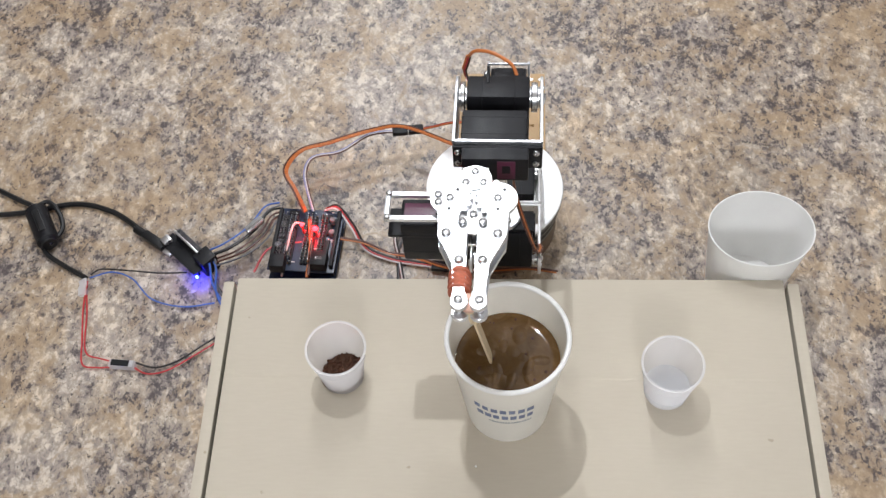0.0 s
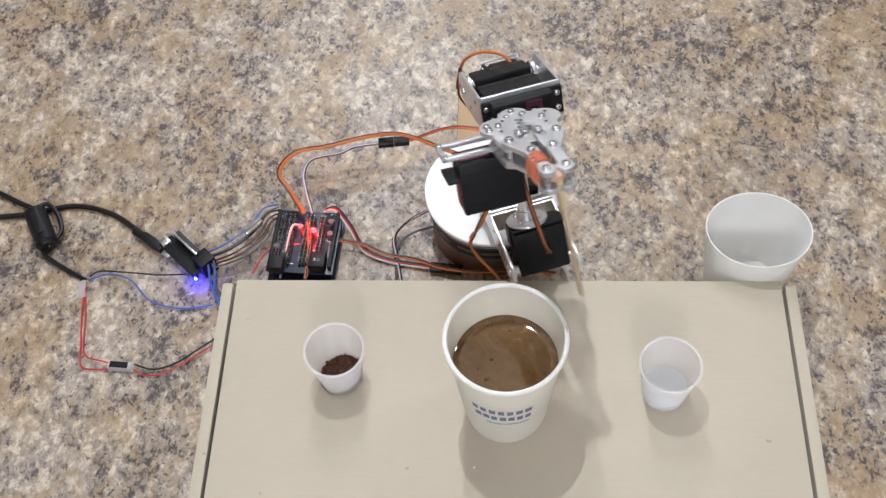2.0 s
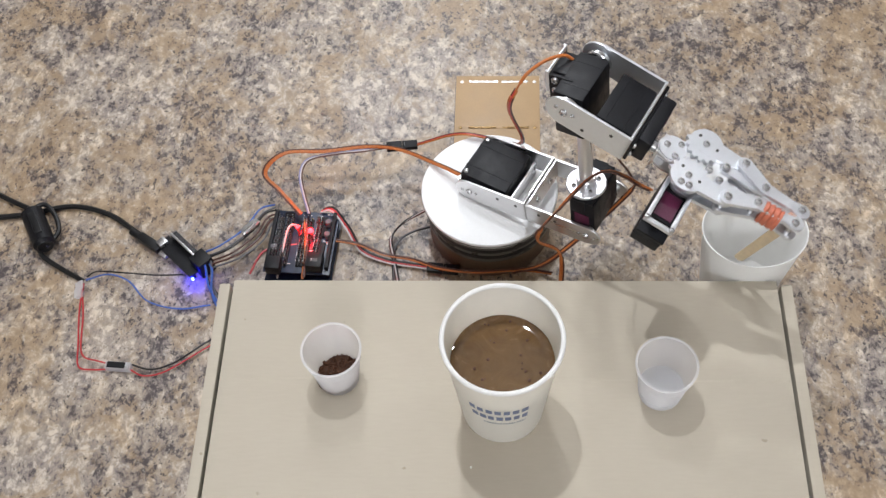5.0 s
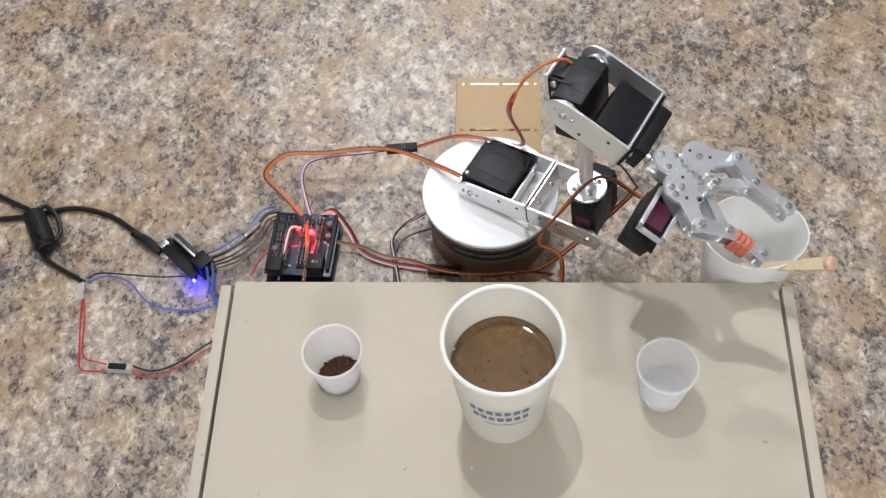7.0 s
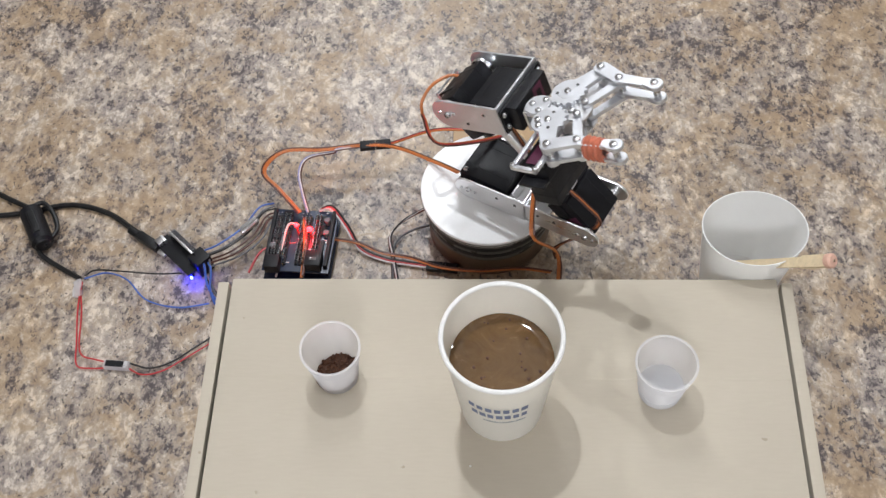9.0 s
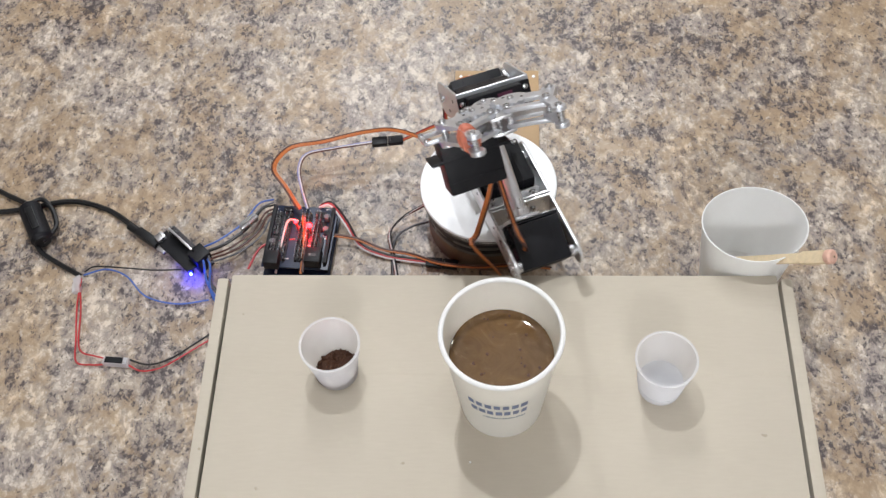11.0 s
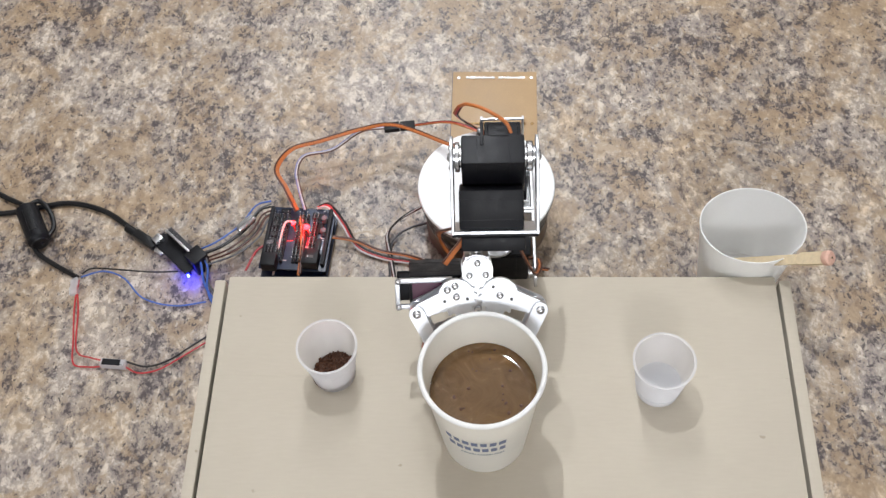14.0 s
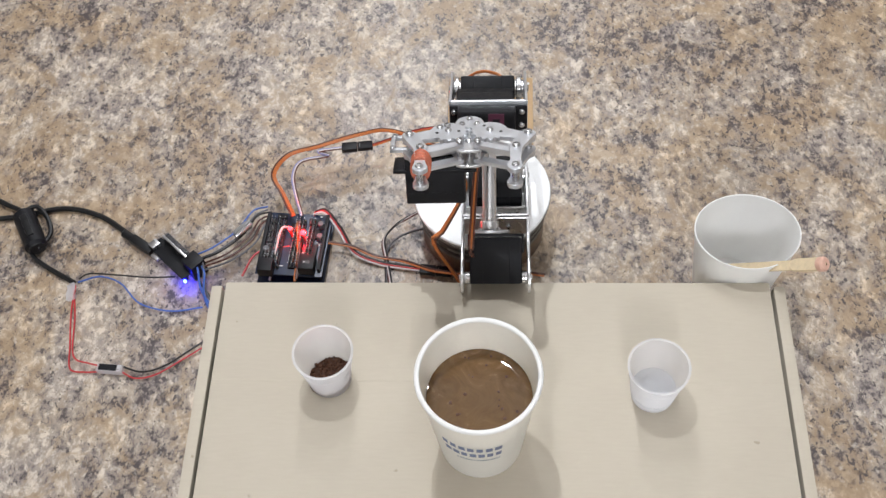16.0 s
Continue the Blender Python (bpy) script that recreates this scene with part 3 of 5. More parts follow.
def arm_frames(t):
    """World poses of every link at t seconds: x along the link, y to its left, z above it."""
    psi, al, be, ga, ro, ph = (radians(eased(rows, t)) for rows in (YAW, SHOULDER, ELBOW, WRIST, ROLL, CLAW))
    u, v, w = Vector((math.cos(psi), math.sin(psi), 0)), Vector((-math.sin(psi), math.cos(psi), 0)), Vector((0, 0, 1))

    def way(a):
        return math.cos(a) * u + math.sin(a) * w, -math.sin(a) * u + math.cos(a) * w
    s = Vector((*BASE, DISC_TOP)) + S_BACK * u + S_SIDE * v + S_UP * w
    x1, n1 = way(al)
    e = s + UPPER * x1
    x2, n2 = way(be)
    e = e + FORE_SIDE * v
    j = e + FORE * x2 + FORE_OFF * n2
    x3, n3 = way(ga)
    h = j + HUB * x3 - 0.0021 * n3 + HUB_V * v
    vr, nr = math.cos(ro) * v + math.sin(ro) * n3, -math.sin(ro) * v + math.cos(ro) * n3
    h = h + 0.0116 * nr
    out = {"shoulder": framed(u, v, w, s), "upper": framed(x1, v, n1, s), "fore": framed(x2, v, n2, e), "wrist": framed(x3, v, n3, j), "claw": framed(x3, vr, nr, h)}
    c = out["claw"]
    for side, name in ((1, "left"), (-1, "right")):
        out["gear_" + name] = c @ pose(GEAR_X, side * GEAR_Y, 0, 0, 0, side * math.degrees(ph))
        out["link_" + name] = c @ pose(LINK_X, side * LINK_Y, 0, 0, 0, side * math.degrees(ph))
        m = ARM * Vector((math.cos(ph), side * math.sin(ph), 0))
        out["finger_" + name] = c @ pose(LINK_X + m.x, side * LINK_Y + m.y, 0)
    return out


# ---- the robot arm ----
def servo_case(x0, x1, y0, y1, z0, z1):
    """A servo's ribbed case, its length along x, its shaft along y."""
    b = block(x0, x1, y0, y1, z0, z1, 0.0016, 2)
    h = y1 - y0
    for f in (0.24, 0.76):
        yy = y0 + f * h
        block(x0 - 0.00015, x1 + 0.00015, yy, yy + 0.0005, z0 - 0.00015, z1 + 0.00015, 0.0001, 1, bm=b)
    return b


def u_bracket(x0, x1, half, hz, thick=0.002):
    """Two side plates with rounded ends at x0 and a web at x1."""
    b = bmesh.new()
    for s in (-1, 1):
        side = slab(capsule_outline((x0, 0), (x1 - 0.001, 0), hz, hz * 0.98, 10)[:11] + [(x1, -hz), (x1, hz)], 0, thick, 0.0003)
        side.transform(Matrix.Translation((0, s * half - (thick if s > 0 else 0), 0)) @ Matrix.Rotation(radians(90), 4, "X") @ Matrix.Translation((0, 0, -thick)))
        add(b, side)
    block(x1 - thick, x1, -half, half, -hz, hz, 0.0005, 1, bm=b)
    return b


def painted_holes(parent, spots, axis, r=0.0013):
    for x, y, z in spots:
        # a dark disc on the solid plate paints the shade inside a hole
        b = lathe([(0, 0), (r, 0), (r, 0.0003), (0, 0.0003)], 10)
        turn = {"z": pose(x, y, z), "y": pose(x, y, z, -90), "-y": pose(x, y, z, 90), "x": pose(x, y, z, 0, 90)}[axis]
        part("hole_shade", b, DARK, parent, place=turn)


def build_arm():
    arm = thing("robot_arm", None, None, "aluminium robot arm with black servos, two-finger claw and white turntable", "robot arm", pose(*BASE, 0))
    d = Vector((-0.0100 - BASE[0], 0.0885 - BASE[1], 0))
    place = Matrix.Translation(d)
    stand = part("stand", lathe([(0, 0), (0.0485, 0), (0.0500, 0.003), (0.0500, 0.0235), (0.0470, 0.0240), (0.0470, 0.0490), (0, 0.0490)], 72), BROWN, arm, "dark brown round stand", place)
    for k, (r0, z0, z1, mat) in enumerate(((0.0506, 0.0240, 0.0290, GREY), (0.0512, 0.0293, 0.0340, BLACK_SOFT), (0.0516, 0.0343, 0.0390, GREY), (0.0523, 0.0393, 0.0440, BLACK_SOFT), (0.0530, 0.0443, 0.0493, GREY))):
        part("ring", lathe([(0.0465, z0), (r0 - 0.0008, z0), (r0, z0 + 0.0008), (r0, z1 - 0.0008), (r0 - 0.0008, z1), (0.0465, z1)], 72), mat, stand)
    turntable = part("turntable", lathe([(0, 0.0495), (0.0535, 0.0495), (0.0543, 0.0502), (0.0543, 0.0538), (0.0535, DISC_TOP), (0, DISC_TOP)], 96), DISC, arm, "round white turntable disc", place)
    part("ring", lathe([(0.0542, 0.0510), (0.0546, 0.0512), (0.0546, 0.0519), (0.0542, 0.0521)], 96), GREY, turntable)

    # shoulder servo in its bracket on the disc; origin on the shoulder axis
    m = {}
    b = block(-0.012, 0.034, -0.0225, 0.0225, -S_UP + 0.0003, -S_UP + 0.0025, 0.0004)
    block(-0.0125, -0.0108, -0.0225, 0.0225, -S_UP + 0.0003, 0.004, 0.0004, bm=b)
    block(0.0322, 0.0340, -0.0225, 0.0225, -S_UP + 0.0003, 0.004, 0.0004, bm=b)
    m["shoulder"] = part("shoulder_mount", b, ALU, arm)
    part("shoulder_servo", servo_case(-0.0105, 0.0300, -0.0205, 0.0205, -0.0079, 0.0125), BLACK, m["shoulder"])
    for y in (-0.017, 0.017):
        screw(m["shoulder"], 0.034, y, 0.0, "x")
        screw(m["shoulder"], -0.007, y, 0.0127, "z", 0.002)
    for y in (-0.0234, 0.0205):
        part("shaft_hub", rod((0, y, 0), (0, y + 0.0030, 0), 0.0065, 20, 0.0005), STEEL, m["shoulder"])

    # upper arm: a short and a long bracket bolted web to web
    b = u_bracket(-0.002, 0.0500, HALF_UP, 0.0105)
    long_u = u_bracket(-UPPER - 0.002 + 0.0505, 0.0, HALF_UP, 0.0095)
    long_u.transform(Matrix.Translation((0.0505, 0, 0)) @ Matrix.Rotation(radians(180), 4, "Z"))
    m["upper"] = part("upper_arm", b, ALU, arm, "aluminium shoulder bracket")
    part("long_bracket", long_u, ALU, m["upper"], "long aluminium bracket")
    for s, ax in ((1, "y"), (-1, "-y")):
        for x in (0.0, UPPER):
            screw(m["upper"], x, s * HALF_UP, 0, ax, 0.0026)
            for q in (-0.0062, 0.0062):
                screw(m["upper"], x + q, s * HALF_UP, 0.0, ax, 0.0014, h=0.001)
        painted_holes(m["upper"], [(0.026, s * HALF_UP, 0.004), (0.042, s * HALF_UP, 0.004), (0.062, s * HALF_UP, 0.003), (0.076, s * HALF_UP, 0.003)], ax)
    for y in (-0.010, 0.010):
        screw(m["upper"], 0.0530, y, 0, "x", 0.0024)
    # forearm: elbow servo, flange, tube, wrist servo; origin on the elbow axis
    o = FORE_OFF
    b = rod((0.034, 0, o), (FORE - 0.034, 0, o), 0.0052, 24, 0.0005)
    m["fore"] = part("forearm_tube", b, ALU, arm, "bright aluminium forearm tube")
    part("elbow_servo", servo_case(-0.0045, 0.0295, -0.0145, 0.0235, o - 0.0135, o + 0.0070), BLACK, m["fore"])
    b = block(0.0300, 0.0322, -0.0150, 0.0240, o - 0.0120, o + 0.0070, 0.0006)
    block(0.0180, 0.0322, -0.0162, -0.0147, o - 0.0060, o + 0.0050, 0.0005, bm=b)
    block(0.0180, 0.0322, 0.0237, 0.0252, o - 0.0060, o + 0.0050, 0.0005, bm=b)
    part("elbow_bracket", b, BLACK, m["fore"])
    part("label_sticker", block(0.0040, 0.0150, -0.0147, -0.0144, o - 0.0090, o + 0.0030, 0.0001, 1), LABEL, m["fore"])
    part("flange", rod((0.0322, 0, o), (0.0352, 0, o), 0.0150, 32, 0.0006), ALU_WHITE, m["fore"])
    part("collar", rod((0.0352, 0, o), (0.0420, 0, o), 0.0072, 24, 0.0006), ALU, m["fore"])
    for a in (45, 135, 225, 315):
        screw(m["fore"], 0.0352, 0.0095 * math.cos(radians(a)), o + 0.0095 * math.sin(radians(a)), "x", 0.0018)
    for y in (-HALF_UP + 0.002 - FORE_SIDE, 0.0232):
        part("elbow_hub", rod((0, y, 0), (0, (-0.0142 if y < 0 else HALF_UP - 0.002 - FORE_SIDE), 0), 0.0045, 20, 0.0005), STEEL, m["fore"])
    j = FORE
    part("wrist_cap", rod((j - 0.0360, 0, o), (j - 0.0300, 0, o), 0.0150, 32, 0.0012), BLACK, m["fore"])
    part("wrist_servo", servo_case(j - 0.0300, j + 0.0085, -0.0205, 0.0190, o - 0.0105, o + 0.0110), BLACK, m["fore"])
    part("servo_lug", block(j + 0.0050, j + 0.0082, -0.0040, 0.0150, o + 0.0040, o + 0.0200, 0.0012), BLACK, m["fore"])
    part("servo_ear", block(j - 0.0085, j + 0.0092, -0.0086, -0.0064, o + 0.0030, o + 0.0204, 0.0006), BLACK, m["fore"])
    b = block(j - 0.0085, j + 0.0107, -0.0084, -0.0066, o + 0.0205, o + 0.0232, 0.0005)
    block(j + 0.0092, j + 0.0107, -0.0082, 0.0188, o + 0.0205, o + 0.0219, 0.0004, bm=b)
    block(j - 0.014, j + 0.0107, 0.0175, 0.0190, o + 0.0205, o + 0.0231, 0.0004, bm=b)
    part("holder_plate", b, ALU_WHITE, m["fore"])
    part("servo_rear", block(j - 0.025, j + 0.0064, -0.0060, 0.0170, o + 0.0105, o + 0.0220, 0.0012), BLACK, m["fore"])
    for x in (0.002, 0.011):
        screw(m["fore"], j + 0.0075 - x, -0.0086, o + 0.0155, "-y", 0.0026, h=0.002)
    part("wrist_hub", rod((j, -0.0258, o), (j, 0.0258, o), 0.0068, 20, 0.0005), STEEL, m["fore"])
    for y in (-0.0215, 0.0200):
        part("horn", rod((j, y, o), (j, y + (0.004 if y > 0 else -0.003), o), 0.0095, 20, 0.0006), STEEL, m["fore"])
    part("lead", hose([(j + 0.0070, 0.0110, o + 0.012), (j + 0.0130, 0.0070, o + 0.017), (j + 0.0165, -0.0050, o + 0.024), (j + 0.0130, -0.0160, o + 0.031), (j + 0.0060, -0.0210, o + 0.035)], 0.0012, 28), W_ORANGE, m["fore"], "orange servo lead")

    # wrist bracket with the roll servo; origin on the wrist axis
    m["wrist"] = part("wrist_bracket", u_bracket(-0.001, WEB, HALF, 0.0125, 0.0018), ALU_WHITE, arm, "white-edged aluminium bracket")
    part("roll_servo", servo_case(0, 0.0405, 0.0, 0.0260, -0.0100, 0.0095), BLACK, m["wrist"], place=pose(WEB - 0.0020, -0.0225, 0.0, 0, 0, 90))
    b = block(WEB + 0.0002, WEB + 0.0026, -0.0272, 0.0272, -0.0100, 0.0095, 0.0008)
    part("servo_ear", b, BLACK, m["wrist"])
    part("gear_case", block(WEB + 0.0026, WEB + 0.0120, -0.0215, 0.0190, -0.0108, 0.0100, 0.0014), BLACK, m["wrist"])
    lab = part("label_sticker", block(WEB + 0.0120, WEB + 0.0123, 0.0000, 0.0110, -0.0085, 0.0080, 0.0001, 1), LABEL, m["wrist"])
    part("label_mark", block(WEB + 0.0123, WEB + 0.0125, 0.0030, 0.0080, -0.0030, 0.0040, 0.0001, 1), BLACK, lab)
    for y in (-0.0240, 0.0235):
        for z in (-0.005, 0.005):
            screw(m["wrist"], WEB + 0.0026, y, z, "x", 0.0021)
    part("output_shaft", rod((WEB + 0.0120, HUB_V, -0.001), (HUB + 0.004, HUB_V, -0.001), 0.0050, 16, 0.0005), STEEL, m["wrist"])
    for s, ax in ((1, "y"), (-1, "-y")):
        screw(m["wrist"], 0, s * HALF, 0, ax, 0.0028, h=0.002)
        for q in (-0.0062, 0.0062):
            screw(m["wrist"], q, s * HALF, 0.002, ax, 0.0015, h=0.001)
        painted_holes(m["wrist"], [(0.016, s * HALF, -0.006), (0.034, s * HALF, 0.005)], ax)

    # claw: base plates, servo, gears, links, fingers; origin at the hub, on the top plate
    lobe = [(0.0035 - 0.0100 * math.cos(radians(a)), -0.0100 * math.sin(radians(a))) for a in range(-100, 101, 10)]
    plate = lobe + [(0.0105, -0.0090), (0.0150, -0.0125), (0.0260, -0.0125), (0.0330, -0.0080), (0.0415, -0.0085), (0.0435, -0.0050), (0.0435, 0.0050), (0.0415, 0.0085), (0.0330, 0.0080), (0.0260, 0.0125), (0.0150, 0.0125), (0.0105, 0.0090)]
    b = slab(plate, -0.0045, -0.0025, 0.0003)
    slab(plate, -0.0155, -0.0135, 0.0003, bm=b)
    block(-0.0050, -0.0030, -0.0080, 0.0080, -0.0200, -0.0025, 0.0005, bm=b)
    m["claw"] = part("claw_base", b, ALU, arm, "aluminium claw base plates")
    part("hub_cap", lathe([(0, 0), (0.0090, 0), (0.0092, 0.0005), (0.0090, 0.0012), (0, 0.0012)], 28), ALU_WHITE, m["claw"], place=pose(0.0035, 0, -0.0025))
    for x, y in ((-0.0010, 0.0), (0.0070, -0.0052), (0.0070, 0.0052)):
        screw(m["claw"], x, y, -0.0013, "z", 0.0023)
    for x, y in ((LINK_X, LINK_Y), (LINK_X, -LINK_Y), (0.0300, 0.0)):
        screw(m["claw"], x, y, 0.0018 if y else -0.0025, "z", 0.0026, h=0.002)
        part("spacer", rod((x, y, -0.0140), (x, y, -0.0040), 0.0022, 12), STEEL, m["claw"])
    # the claw's servo hangs below one gear
    b = block(0.0100, 0.0130, -0.0530, -0.0160, -0.0100, -0.0070, 0.0005)
    block(0.0275, 0.0305, -0.0530, -0.0160, -0.0100, -0.0070, 0.0005, bm=b)
    block(0.0100, 0.0305, -0.0530, -0.0500, -0.0100, -0.0070, 0.0005, bm=b)
    part("servo_frame", b, ALU_WHITE, m["claw"])
    part("claw_servo", servo_case(-0.0440, -0.0035, -0.0500, -0.0140, -0.0302, -0.0102), BLACK, m["claw"], place=Matrix(((0, 0, -1, 0), (1, 0, 0, 0), (0, 1, 0, 0), (0, 0, 0, 1))))
    part("label_sticker", block(0.0140, 0.0265, -0.0420, -0.0230, -0.0136, -0.0132, 0.0001, 1), LABEL, m["claw"])
    b = block(0.0102, 0.0303, -0.0520, 0.0045, -0.0260, -0.0236, 0.0006)
    part("servo_ear", b, BLACK, m["claw"])
    for x in (0.0115, 0.0290):
        screw(m["claw"], x, -0.0510, -0.0070, "z", 0.0020)
    for s, side in ((1, "left"), (-1, "right")):
        # toothed on the inner side, round on the outer
        gear = []
        for i in range(96):
            a = 2 * math.pi * i / 96
            inner = -s * math.sin(a) > -0.1 and -s * math.sin(a + 0.02) > -0.1
            r = 0.0124 + (0.0012 if i % 6 < 3 else -0.0008) if inner else 0.0116
            gear.append((r * math.cos(a), r * math.sin(a)))
        b = slab(gear, -0.0022, 0.0008, 0.0002)
        slab(capsule_outline((0, 0), (ARM, 0), 0.0072, 0.0048), -0.0021, 0.0009, 0.0003, bm=b)
        slab(capsule_outline((0, 0), (ARM, 0), 0.0072, 0.0046), -0.0133, -0.0105, 0.0003, bm=b)
        g = part("gear_arm", b, ALU_WHITE, arm, "aluminium geared claw arm")
        m["gear_" + side] = g
        for x, y in ((0, 0), (0.0035, s * 0.0065), (-0.002, s * 0.0070)) if side == "right" else ((0, 0),):
            screw(g, x, y, 0.0009, "z", 0.0024, h=0.0018)
        painted_holes(g, [(0.0080, 0.0, 0.0009), (-0.006, 0.004, 0.0009)], "z", 0.0011)
        screw(g, ARM, 0, 0.0040, "z", 0.0028, h=0.002)
        b = slab(capsule_outline((0, 0), (ARM, 0), 0.0030, 0.0034), -0.0022, 0.0006, 0.0003)
        slab(capsule_outline((0, 0), (ARM, 0), 0.0030, 0.0034), -0.0133, -0.0105, 0.0003, bm=b)
        m["link_" + side] = part("claw_link", b, ALU_WHITE, arm, "narrow aluminium claw link")
        dx, dy = GEAR_X - LINK_X, s * (GEAR_Y - LINK_Y)
        plates = []
        for z0, z1 in ((0.0010, 0.0038), (-0.0103, -0.0075)):
            f = slab(capsule_outline((dx, dy), (0, 0), 0.0050, 0.0046), z0, z1, 0.0003)
            slab(capsule_outline((0, 0), (TIP_X - 0.006, s * TIP_Y), 0.0042, 0.0032), z0 + 0.0001, z1 - 0.0001, 0.0003, bm=f)
            slab(capsule_outline((TIP_X - 0.006, s * TIP_Y), (TIP_X + 0.001, s * (TIP_Y - 0.0005)), 0.0032, 0.0050), z0 - 0.0002, z1 + 0.0002, 0.0003, bm=f)
            plates.append(f)
        m["finger_" + side] = part("claw_finger", plates[0], ALU_WHITE, arm, "aluminium claw finger" + (" wrapped in orange tape" if s < 0 else ""))
        part("lower_plate", plates[1], ALU_WHITE, m["finger_" + side])
        for x, y in ((0, 0), (TIP_X, s * TIP_Y)):
            screw(m["finger_" + side], x, y, 0.0038, "z", 0.0027, h=0.002)
            part("spacer", rod((x, y, -0.0080), (x, y, 0.0012), 0.0024, 12), STEEL, m["finger_" + side])
        part("spacer", rod((dx, dy, -0.0080), (dx, dy, 0.0012), 0.0024, 12), STEEL, m["finger_" + side])
        if s < 0:
            tape = []
            for k in range(7):
                x = 0.0050 + k * 0.0019
                tape.append((0.0068 + 0.0006 * (k % 2), x))
                tape.append((0.0064 + 0.0007 * ((k + 1) % 2), x + 0.0012))
            b = lathe([(0.003, 0.0046), *tape, (0.003, tape[-1][1] + 0.0004)], 24)
            b.transform(Matrix.Translation((0, 0.0008, -0.0033)) @ Matrix.Rotation(radians(90), 4, "Y") @ Matrix.Diagonal((1.27, 0.92, 1, 1)))
            part("tape_wrap", b, TAPE, m["finger_" + side], "orange tape wrapped round the finger")
    return arm, m


def build_stirrer():
    """A flat wooden stick; its top at the origin, its length along -z."""
    b = slab(capsule_outline((0, -0.004), (0, -0.107), 0.0038, 0.0034), -0.0007, 0.0007, 0.0003)
    b.transform(Matrix.Rotation(radians(90), 4, "X"))
    ob = thing("stir_stick", b, WOOD, "flat pale wooden coffee stir stick with a peach rubber tip", "stir stick")
    grip = slab(capsule_outline((0, -0.002), (0, -0.023), 0.0046, 0.0044), -0.0019, 0.0019, 0.0006)
    grip.transform(Matrix.Rotation(radians(90), 4, "X"))
    part("grip", grip, WOOD, ob, "thicker pale wooden end")
    part("sleeve", lathe([(0.001, 0.0035), (0.0040, 0.0032), (0.0052, 0.0020), (0.0053, -0.0015), (0.0050, -0.0022), (0.001, -0.0024)], 18), PEACH, ob, "peach rubber tip")
    return ob


# ---- cables and boards ----
def ribbon(name, points, mats, r, label, group="", n=44, gap=1.9):
    """A flat lead of parallel wires."""
    ob = thing(name, None, None, label, "cable", group=group)
    for k, mat in enumerate(mats):
        off = (k - (len(mats) - 1) / 2) * r * gap
        part("wire", hose(points, r, n, 7, offset=(off * 0.6, off * 0.5, off * 0.5)), mat, ob)
    return ob


